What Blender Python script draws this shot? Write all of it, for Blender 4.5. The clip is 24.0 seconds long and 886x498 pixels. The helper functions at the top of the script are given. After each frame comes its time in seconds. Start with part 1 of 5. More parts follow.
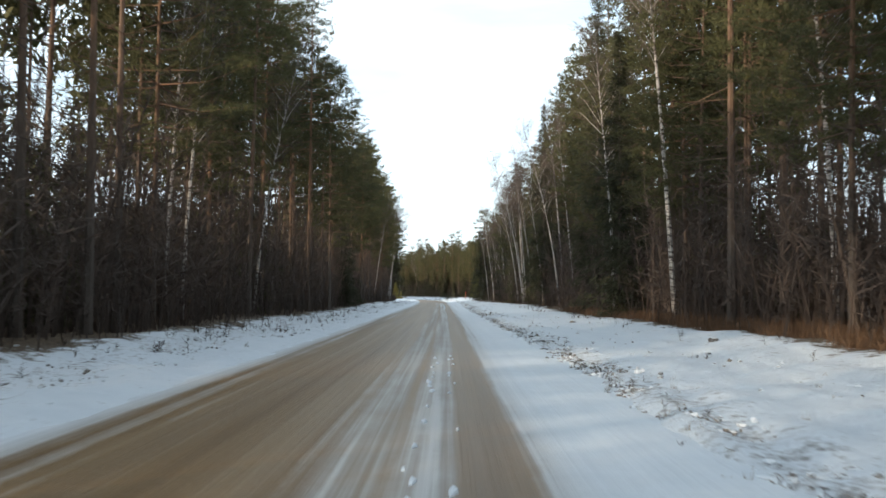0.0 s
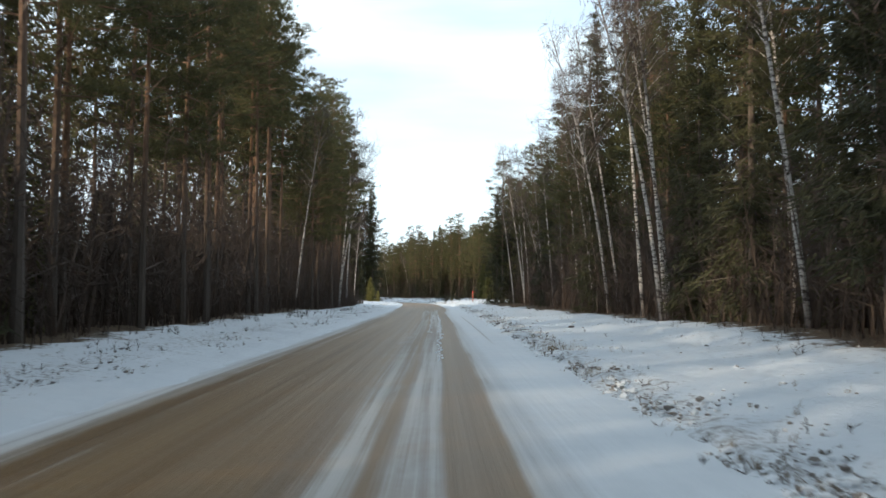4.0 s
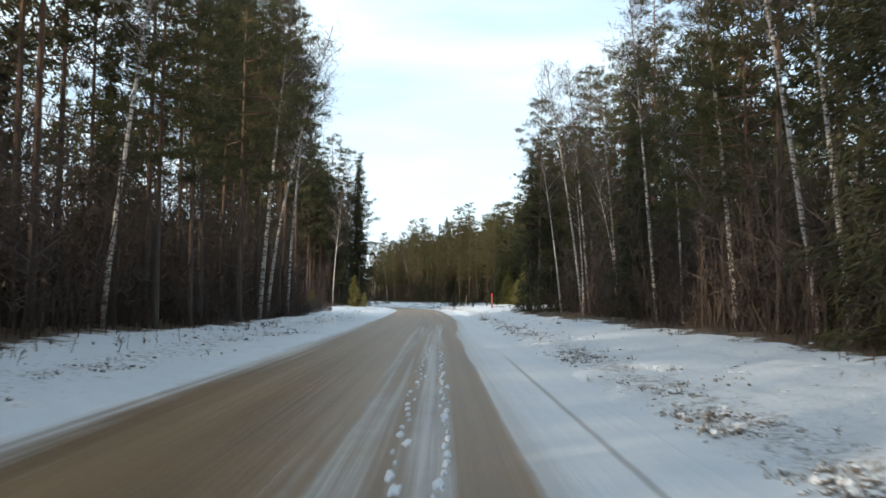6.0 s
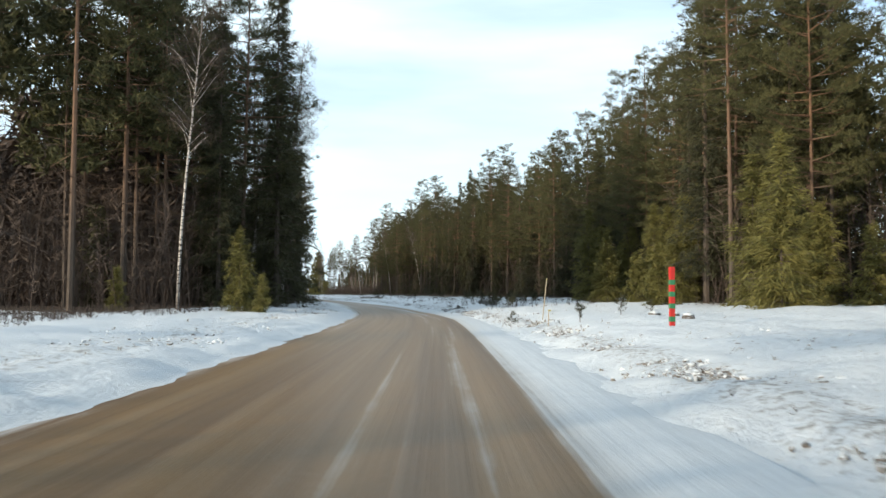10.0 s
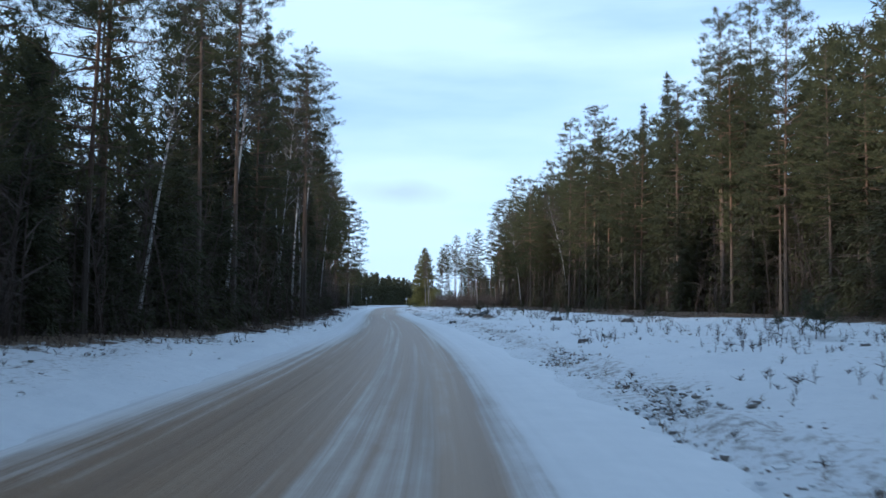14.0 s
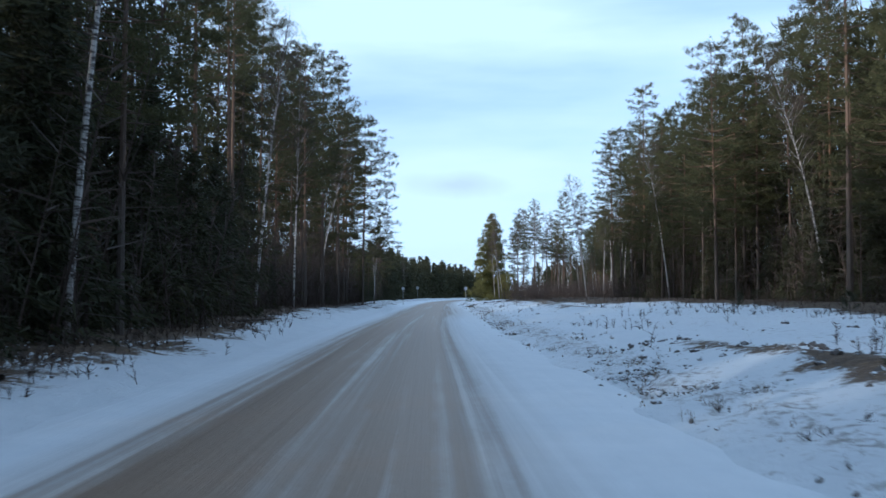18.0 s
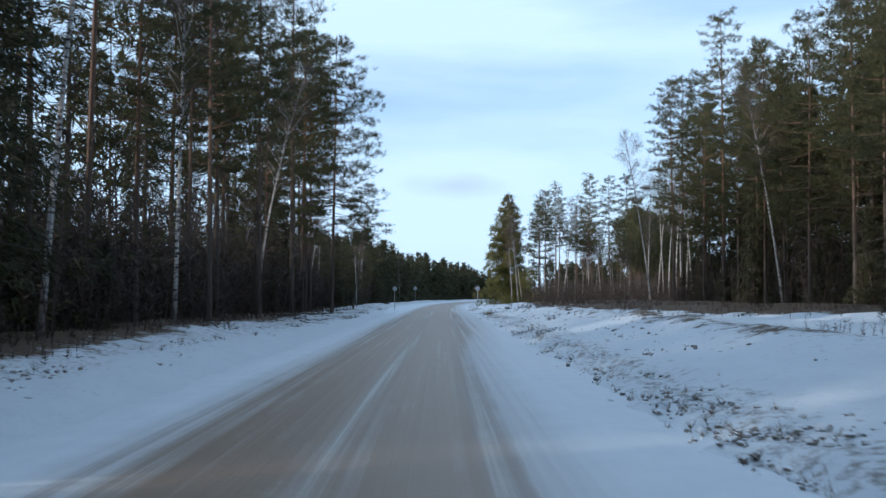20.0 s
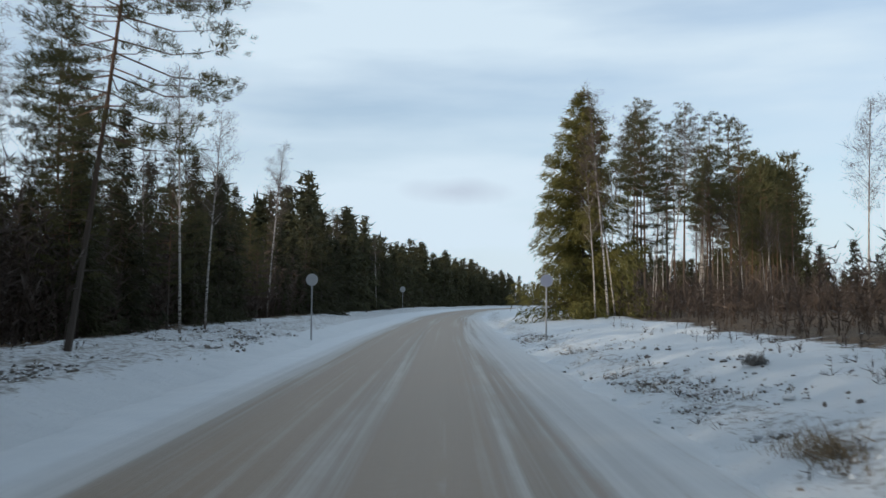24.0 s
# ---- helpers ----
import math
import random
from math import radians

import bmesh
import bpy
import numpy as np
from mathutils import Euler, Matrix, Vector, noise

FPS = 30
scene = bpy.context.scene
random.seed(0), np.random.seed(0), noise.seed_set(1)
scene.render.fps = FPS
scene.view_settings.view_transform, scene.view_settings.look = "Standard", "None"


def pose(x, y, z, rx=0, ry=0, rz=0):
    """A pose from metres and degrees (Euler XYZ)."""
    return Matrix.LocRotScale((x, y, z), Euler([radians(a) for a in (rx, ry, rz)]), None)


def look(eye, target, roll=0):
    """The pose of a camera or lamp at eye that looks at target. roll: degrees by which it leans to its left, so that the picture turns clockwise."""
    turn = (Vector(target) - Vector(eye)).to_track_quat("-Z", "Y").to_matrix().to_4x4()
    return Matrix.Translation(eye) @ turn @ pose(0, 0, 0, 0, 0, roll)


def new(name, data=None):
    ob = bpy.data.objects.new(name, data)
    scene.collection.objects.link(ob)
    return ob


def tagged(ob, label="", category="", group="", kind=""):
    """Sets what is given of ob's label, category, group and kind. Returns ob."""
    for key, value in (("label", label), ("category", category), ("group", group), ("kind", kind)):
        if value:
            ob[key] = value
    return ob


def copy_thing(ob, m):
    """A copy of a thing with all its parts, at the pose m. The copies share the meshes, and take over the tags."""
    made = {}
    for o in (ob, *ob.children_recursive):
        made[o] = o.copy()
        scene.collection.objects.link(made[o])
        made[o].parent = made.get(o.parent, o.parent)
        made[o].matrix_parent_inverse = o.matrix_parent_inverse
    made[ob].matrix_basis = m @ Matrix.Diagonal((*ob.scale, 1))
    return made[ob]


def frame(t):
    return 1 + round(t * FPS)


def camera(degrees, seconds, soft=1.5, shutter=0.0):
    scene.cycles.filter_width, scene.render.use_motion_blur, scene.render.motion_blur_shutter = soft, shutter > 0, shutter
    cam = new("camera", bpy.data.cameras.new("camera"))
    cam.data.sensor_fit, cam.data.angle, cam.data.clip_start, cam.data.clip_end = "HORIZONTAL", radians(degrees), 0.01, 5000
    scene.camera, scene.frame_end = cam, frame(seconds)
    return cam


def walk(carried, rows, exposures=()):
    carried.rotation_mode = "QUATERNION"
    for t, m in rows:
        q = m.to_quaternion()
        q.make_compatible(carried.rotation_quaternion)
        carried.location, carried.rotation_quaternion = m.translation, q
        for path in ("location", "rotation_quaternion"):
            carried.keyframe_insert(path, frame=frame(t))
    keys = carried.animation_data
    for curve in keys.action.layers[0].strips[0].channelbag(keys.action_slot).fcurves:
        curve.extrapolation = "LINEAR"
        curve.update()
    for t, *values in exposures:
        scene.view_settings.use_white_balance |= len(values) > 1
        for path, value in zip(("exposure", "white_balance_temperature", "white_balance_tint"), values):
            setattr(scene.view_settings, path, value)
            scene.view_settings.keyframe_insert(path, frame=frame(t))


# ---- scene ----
cam = camera(53.0, 24.0, soft=1.5, shutter=0.15)
PATH = [
    (0, (0.0, 0.0, 1.381), (-0.022, 1.997, 1.485), 0.5),
    (0.5, (0.07, 9.865, 1.357), (0.049, 11.862, 1.462), 0.5),
    (1, (-0.054, 18.934, 1.354), (-0.077, 20.932, 1.455), 0.6),
    (1.5, (-0.102, 26.054, 1.303), (-0.125, 28.051, 1.407), 0.6),
    (3.5, (-0.395, 58.937, 1.375), (-0.41, 60.934, 1.488), 0.4),
    (4, (-0.539, 67.851, 1.356), (-0.554, 69.848, 1.462), 0.2),
    (4.5, (-0.596, 76.808, 1.36), (-0.616, 78.805, 1.463), 0.3),
    (5, (-0.769, 86.2, 1.315), (-0.789, 88.197, 1.426), 0.2),
    (5.5, (-0.82, 95.258, 1.302), (-0.843, 97.255, 1.41), 0.3),
    (6, (-0.947, 104.885, 1.339), (-0.977, 106.881, 1.454), 0.5),
    (6.5, (-0.995, 114.124, 1.347), (-1.031, 116.121, 1.46), 0.5),
    (7, (-1.178, 123.403, 1.329), (-1.217, 125.4, 1.445), 0.9),
    (7.5, (-1.409, 131.727, 1.303), (-1.447, 133.724, 1.41), 0.7),
    (8, (-1.647, 140.747, 1.391), (-1.678, 142.744, 1.498), 0.7),
    (8.5, (-1.789, 149.52, 1.367), (-1.821, 151.516, 1.475), 0.8),
    (9, (-1.998, 158.67, 1.389), (-2.041, 160.667, 1.498), 0.9),
    (9.5, (-2.122, 167.218, 1.356), (-2.178, 169.215, 1.46), 0.4),
    (10, (-2.498, 176.119, 1.351), (-2.571, 178.115, 1.449), 0.3),
    (10.5, (-2.86, 184.578, 1.368), (-2.96, 186.572, 1.484), 0.1),
    (12.5, (-4.628, 220.549, 1.359), (-4.842, 222.534, 1.48), 0.0),
    (13, (-5.583, 229.01, 1.349), (-5.85, 230.989, 1.469), 0.6),
    (13.5, (-6.64, 236.46, 1.385), (-6.962, 238.43, 1.501), -0.0),
    (14, (-8.053, 244.158, 1.382), (-8.43, 246.118, 1.503), 0.7),
    (14.5, (-9.508, 251.918, 1.324), (-9.917, 253.872, 1.446), 0.8),
    (15, (-11.256, 259.618, 1.31), (-11.685, 261.568, 1.421), 1.0),
    (15.5, (-12.73, 266.862, 1.347), (-13.178, 268.808, 1.46), 0.5),
    (16, (-14.751, 274.835, 1.383), (-15.21, 276.778, 1.492), 0.3),
    (16.5, (-16.381, 281.531, 1.342), (-16.848, 283.473, 1.441), 0.2),
    (17, (-18.299, 288.762, 1.311), (-18.773, 290.703, 1.407), 0.5),
    (17.5, (-20.025, 295.684, 1.274), (-20.51, 297.622, 1.372), 0.2),
    (18, (-21.977, 302.864, 1.275), (-22.48, 304.797, 1.378), -0.0),
    (18.5, (-23.639, 309.208, 1.315), (-24.153, 311.138, 1.419), -0.1),
    (20.5, (-30.605, 333.96, 1.373), (-31.1, 335.895, 1.479), 0.2),
    (21, (-32.285, 340.547, 1.346), (-32.791, 342.479, 1.455), 0.8),
    (21.5, (-33.896, 346.514, 1.351), (-34.405, 348.445, 1.465), 0.9),
    (22, (-35.49, 352.736, 1.343), (-36.005, 354.665, 1.455), 0.9),
    (22.5, (-36.989, 358.621, 1.332), (-37.507, 360.55, 1.438), 0.7),
    (23, (-38.574, 364.864, 1.341), (-39.089, 366.794, 1.45), 0.6),
    (23.5, (-40.145, 370.737, 1.346), (-40.654, 372.668, 1.45), 0.4),
    (24, (-41.783, 377.058, 1.36), (-42.288, 378.989, 1.477), 0.5),
]
EXPOSURES = [(0.0, 0.42, 6350, 11), (5.0, 0.16, 6300, 11), (8.0, 0.10, 6180, 10), (10.5, 0.05, 6320, 9), (12.5, -0.20, 5080, 11), (18.0, -0.24, 5050, 11), (21.0, -0.32, 5560, 11), (22.0, -0.36, 5950, 13), (24.0, -0.54, 6100, 12)]
walk(cam, [(t, look(eye, target, roll)) for t, eye, target, roll in PATH], EXPOSURES)

# ---- world, sun ----
SUN_AZ, SUN_EL = radians(230.0), radians(14.5)      # low winter sun, behind and to one side of the drive
sun_dir = Vector((math.sin(SUN_AZ) * math.cos(SUN_EL), math.cos(SUN_AZ) * math.cos(SUN_EL), math.sin(SUN_EL)))
sun = new("sun", bpy.data.lights.new("sun", "SUN"))
sun.data.energy, sun.data.angle, sun.data.color = 4.9, radians(1.2), (1.0, 0.83, 0.60)
sun.matrix_world = look(sun_dir * 100, (0, 0, 0))

world = bpy.data.worlds.new("winter_sky")
scene.world = world
world.use_nodes = True
wn, wl = world.node_tree.nodes, world.node_tree.links
wn.clear()
sky = wn.new("ShaderNodeTexSky")
sky.sky_type, sky.sun_disc = "NISHITA", False
sky.sun_elevation, sky.sun_rotation = SUN_EL, SUN_AZ
sky.air_density, sky.dust_density, sky.ozone_density = 1.0, 1.2, 1.5
tc = wn.new("ShaderNodeTexCoord")
stretch = wn.new("ShaderNodeMapping")
stretch.inputs["Scale"].default_value = (1.3, 1.3, 7.0)
stretch.inputs["Rotation"].default_value = (0.0, 0.12, 0.0)
veil = wn.new("ShaderNodeTexNoise")
veil.inputs["Scale"].default_value, veil.inputs["Detail"].default_value = 1.4, 6.0
ramp = wn.new("ShaderNodeValToRGB")
ramp.color_ramp.elements[0].position, ramp.color_ramp.elements[1].position = 0.18, 0.62
mixc = wn.new("ShaderNodeMix")
mixc.data_type = "RGBA"
mixc.inputs["B"].default_value = (8.0, 9.35, 9.9, 1.0)
bg, wout = wn.new("ShaderNodeBackground"), wn.new("ShaderNodeOutputWorld")
bg.inputs["Strength"].default_value = 0.125
wl.new(tc.outputs["Generated"], stretch.inputs["Vector"])
wl.new(stretch.outputs["Vector"], veil.inputs["Vector"])
wl.new(veil.outputs["Fac"], ramp.inputs["Fac"])
split = wn.new("ShaderNodeSeparateXYZ")              # the veil thickens towards the horizon
wl.new(tc.outputs["Generated"], split.inputs["Vector"])
low = wn.new("ShaderNodeMapRange")
for key, value in (("From Min", 0.02), ("From Max", 0.30), ("To Min", 0.95), ("To Max", 0.15)):
    low.inputs[key].default_value = value
wl.new(split.outputs["Z"], low.inputs["Value"])
most = wn.new("ShaderNodeMath")
most.operation = "MAXIMUM"
wl.new(ramp.outputs["Color"], most.inputs[0])
wl.new(low.outputs["Result"], most.inputs[1])
wl.new(most.outputs["Value"], mixc.inputs["Factor"])
lift = wn.new("ShaderNodeVectorMath")
lift.operation = "SCALE"
lift.inputs["Scale"].default_value = 1.85
wl.new(sky.outputs["Color"], lift.inputs[0])
wl.new(lift.outputs["Vector"], mixc.inputs["A"])
away = wn.new("ShaderNodeVectorMath")                # a small grey cloud low over the far end of the road
away.operation = "SUBTRACT"
away.inputs[1].default_value = (-0.2367, 0.9637, 0.1236)
squash = wn.new("ShaderNodeVectorMath")
squash.operation = "MULTIPLY"
squash.inputs[1].default_value = (17.0, 0.0, 72.0)
span = wn.new("ShaderNodeVectorMath")
span.operation = "LENGTH"
ragged = wn.new("ShaderNodeTexNoise")
ragged.inputs["Scale"].default_value, ragged.inputs["Detail"].default_value = 22.0, 4.0
rough_span = wn.new("ShaderNodeMath")
rough_span.operation = "ADD"
cloud = wn.new("ShaderNodeMapRange")
for key, value in (("From Min", 0.6), ("From Max", 1.7), ("To Min", 0.55), ("To Max", 0.0)):
    cloud.inputs[key].default_value = value
mixg = wn.new("ShaderNodeMix")
mixg.data_type = "RGBA"
mixg.inputs["B"].default_value = (5.6, 6.1, 6.9, 1.0)
wl.new(tc.outputs["Generated"], away.inputs[0])
wl.new(away.outputs["Vector"], squash.inputs[0])
wl.new(squash.outputs["Vector"], span.inputs[0])
wl.new(tc.outputs["Generated"], ragged.inputs["Vector"])
wl.new(span.outputs["Value"], rough_span.inputs[0])
wl.new(ragged.outputs["Fac"], rough_span.inputs[1])
wl.new(rough_span.outputs["Value"], cloud.inputs["Value"])
wl.new(cloud.outputs["Result"], mixg.inputs["Factor"])
wl.new(mixc.outputs["Result"], mixg.inputs["A"])
wl.new(mixg.outputs["Result"], bg.inputs["Color"])
wl.new(bg.outputs["Background"], wout.inputs["Surface"])


# ---- materials ----
def node(nt, kind, **values):
    n = nt.nodes.new(kind)
    for key, value in values.items():
        n.inputs[key].default_value = value
    return n


def ramp_of(nt, fac, stops):
    r = nt.nodes.new("ShaderNodeValToRGB")
    els = r.color_ramp.elements
    while len(els) < len(stops):
        els.new(0.5)
    for el, (at, col) in zip(els, stops):
        el.position, el.color = at, (*col, 1.0)
    nt.links.new(fac, r.inputs["Fac"])
    return r.outputs["Color"]


def mix_of(nt, fac, a, b, blend="MIX"):
    m = nt.nodes.new("ShaderNodeMix")
    m.data_type, m.blend_type = "RGBA", blend
    for value, name in ((fac, "Factor"), (a, "A"), (b, "B")):
        if hasattr(value, "is_output"):
            nt.links.new(value, m.inputs[name])
        else:
            m.inputs[name].default_value = value if name == "Factor" else (*value, 1.0)
    return m.outputs["Result"]


def math_of(nt, op, a, b=0.0, clamp=False):
    m = nt.nodes.new("ShaderNodeMath")
    m.operation, m.use_clamp = op, clamp
    for value, inp in ((a, m.inputs[0]), (b, m.inputs[1])):
        if hasattr(value, "is_output"):
            nt.links.new(value, inp)
        else:
            inp.default_value = value
    return m.outputs[0]


def noise_of(nt, vec, scale, detail=4.0, rough=0.55):
    n = node(nt, "ShaderNodeTexNoise", Scale=scale, Detail=detail, Roughness=rough)
    nt.links.new(vec, n.inputs["Vector"])
    return n.outputs["Fac"]


def mapped(nt, vec, scale):
    m = nt.nodes.new("ShaderNodeMapping")
    m.inputs["Scale"].default_value = scale
    nt.links.new(vec, m.inputs["Vector"])
    return m.outputs["Vector"]


def base(name, rough=0.8):
    mat = bpy.data.materials.new(name)
    mat.use_nodes = True
    nt = mat.node_tree
    bsdf = nt.nodes["Principled BSDF"]
    bsdf.inputs["Roughness"].default_value = rough
    bsdf.inputs["Specular IOR Level"].default_value = 0.25
    tco = nt.nodes.new("ShaderNodeTexCoord")
    return mat, nt, bsdf, tco


def bumped(nt, bsdf, height, strength, distance):
    b = node(nt, "ShaderNodeBump", Strength=strength, Distance=distance)
    nt.links.new(height, b.inputs["Height"])
    nt.links.new(b.outputs["Normal"], bsdf.inputs["Normal"])


def foliage_mat(name, dark, light, through_light=0.25):
    mat, nt, bsdf, tco = base(name, 0.7)
    geo, info = nt.nodes.new("ShaderNodeNewGeometry"), nt.nodes.new("ShaderNodeObjectInfo")
    f = math_of(nt, "ADD", math_of(nt, "MULTIPLY", geo.outputs["Random Per Island"], 0.6), math_of(nt, "MULTIPLY", info.outputs["Random"], 0.4))
    col = ramp_of(nt, f, [(0.0, dark), (1.0, light)])
    nt.links.new(col, bsdf.inputs["Base Color"])
    trans, mixs = nt.nodes.new("ShaderNodeBsdfTranslucent"), nt.nodes.new("ShaderNodeMixShader")
    mixs.inputs["Fac"].default_value = through_light
    nt.links.new(col, trans.inputs["Color"])
    nt.links.new(bsdf.outputs["BSDF"], mixs.inputs[1])
    nt.links.new(trans.outputs["BSDF"], mixs.inputs[2])
    nt.links.new(mixs.outputs["Shader"], nt.nodes["Material Output"].inputs["Surface"])
    return mat


def bark_mat(name, low, high, z0, z1):
    """Bark whose colour goes from the grey foot of the trunk to its upper part (heights in metres)."""
    mat, nt, bsdf, tco = base(name, 0.85)
    info = nt.nodes.new("ShaderNodeObjectInfo")
    sep = nt.nodes.new("ShaderNodeSeparateXYZ")
    nt.links.new(tco.outputs["Object"], sep.inputs["Vector"])
    rng = node(nt, "ShaderNodeMapRange", **{"From Min": z0, "From Max": z1})
    nt.links.new(sep.outputs["Z"], rng.inputs["Value"])
    up = mix_of(nt, rng.outputs["Result"], low, high)
    plates = noise_of(nt, mapped(nt, tco.outputs["Object"], (14.0, 14.0, 3.5)), 1.0, 5.0)
    col = mix_of(nt, math_of(nt, "MULTIPLY", plates, 0.75), up, (0.03, 0.024, 0.02))
    hue = mix_of(nt, math_of(nt, "MULTIPLY", info.outputs["Random"], 0.45), col, (0.10, 0.085, 0.075))
    nt.links.new(hue, bsdf.inputs["Base Color"])
    bumped(nt, bsdf, plates, 0.8, 0.03)
    return mat


def birch_mat():
    mat, nt, bsdf, tco = base("birch_bark", 0.6)
    marks = noise_of(nt, mapped(nt, tco.outputs["Object"], (3.0, 3.0, 9.0)), 1.0, 5.0, 0.65)
    spots = ramp_of(nt, marks, [(0.47, (0.44, 0.41, 0.38)), (0.58, (0.05, 0.042, 0.038))])
    sep = nt.nodes.new("ShaderNodeSeparateXYZ")
    nt.links.new(tco.outputs["Object"], sep.inputs["Vector"])
    foot = node(nt, "ShaderNodeMapRange", **{"From Min": 0.2, "From Max": 2.2, "To Min": 0.75, "To Max": 0.0})
    nt.links.new(sep.outputs["Z"], foot.inputs["Value"])
    top = node(nt, "ShaderNodeMapRange", **{"From Min": 9.0, "From Max": 16.0, "To Min": 0.0, "To Max": 0.75})
    nt.links.new(sep.outputs["Z"], top.inputs["Value"])
    col = mix_of(nt, math_of(nt, "MAXIMUM", foot.outputs["Result"], top.outputs["Result"]), spots, (0.07, 0.05, 0.045))
    nt.links.new(col, bsdf.inputs["Base Color"])
    bumped(nt, bsdf, marks, 0.4, 0.02)
    return mat


def snow_ground_mat():
    """Snow in the open, needle litter and dead grass with patches of snow under the trees."""
    mat, nt, bsdf, tco = base("snowy_ground", 0.75)
    att = nt.nodes.new("ShaderNodeAttribute")
    att.attribute_name = "litter"
    p = tco.outputs["Object"]
    big, mid, fine = noise_of(nt, p, 0.35, 4.0), noise_of(nt, p, 1.6, 6.0, 0.65), noise_of(nt, p, 9.0, 6.0, 0.7)
    worn = math_of(nt, "ADD", math_of(nt, "MULTIPLY", big, 0.45), math_of(nt, "MULTIPLY", mid, 0.55))
    m = math_of(nt, "ADD", att.outputs["Fac"], math_of(nt, "MULTIPLY", math_of(nt, "SUBTRACT", worn, 0.5), 2.4))
    m = math_of(nt, "ADD", m, math_of(nt, "MULTIPLY", math_of(nt, "SUBTRACT", fine, 0.5), 0.9))
    mask = node(nt, "ShaderNodeMapRange", **{"From Min": 0.42, "From Max": 0.62})
    nt.links.new(m, mask.inputs["Value"])
    litter = ramp_of(nt, fine, [(0.3, (0.035, 0.024, 0.016)), (0.5, (0.085, 0.058, 0.036)), (0.7, (0.15, 0.105, 0.06))])
    snow = mix_of(nt, mid, (0.52, 0.565, 0.61), (0.67, 0.70, 0.73))
    scuff = nt.nodes.new("ShaderNodeAttribute")
    scuff.attribute_name = "scuff"
    grit = noise_of(nt, p, 6.5, 7.0, 0.72)
    g = math_of(nt, "ADD", math_of(nt, "MULTIPLY", grit, 0.75), math_of(nt, "MULTIPLY", mid, 0.25))
    g = math_of(nt, "ADD", g, math_of(nt, "MULTIPLY", scuff.outputs["Fac"], 0.135))
    speck = node(nt, "ShaderNodeMapRange", **{"From Min": 0.60, "From Max": 0.72, "To Min": 0.0, "To Max": 0.85})
    nt.links.new(g, speck.inputs["Value"])
    soil = mix_of(nt, fine, (0.09, 0.078, 0.066), (0.27, 0.25, 0.23))
    snow = mix_of(nt, speck.outputs["Result"], snow, soil)
    nt.links.new(mix_of(nt, mask.outputs["Result"], snow, litter), bsdf.inputs["Base Color"])
    bumped(nt, bsdf, math_of(nt, "ADD", math_of(nt, "MULTIPLY", mid, 0.7), math_of(nt, "MULTIPLY", fine, 0.4)), 0.9, 0.12)
    return mat


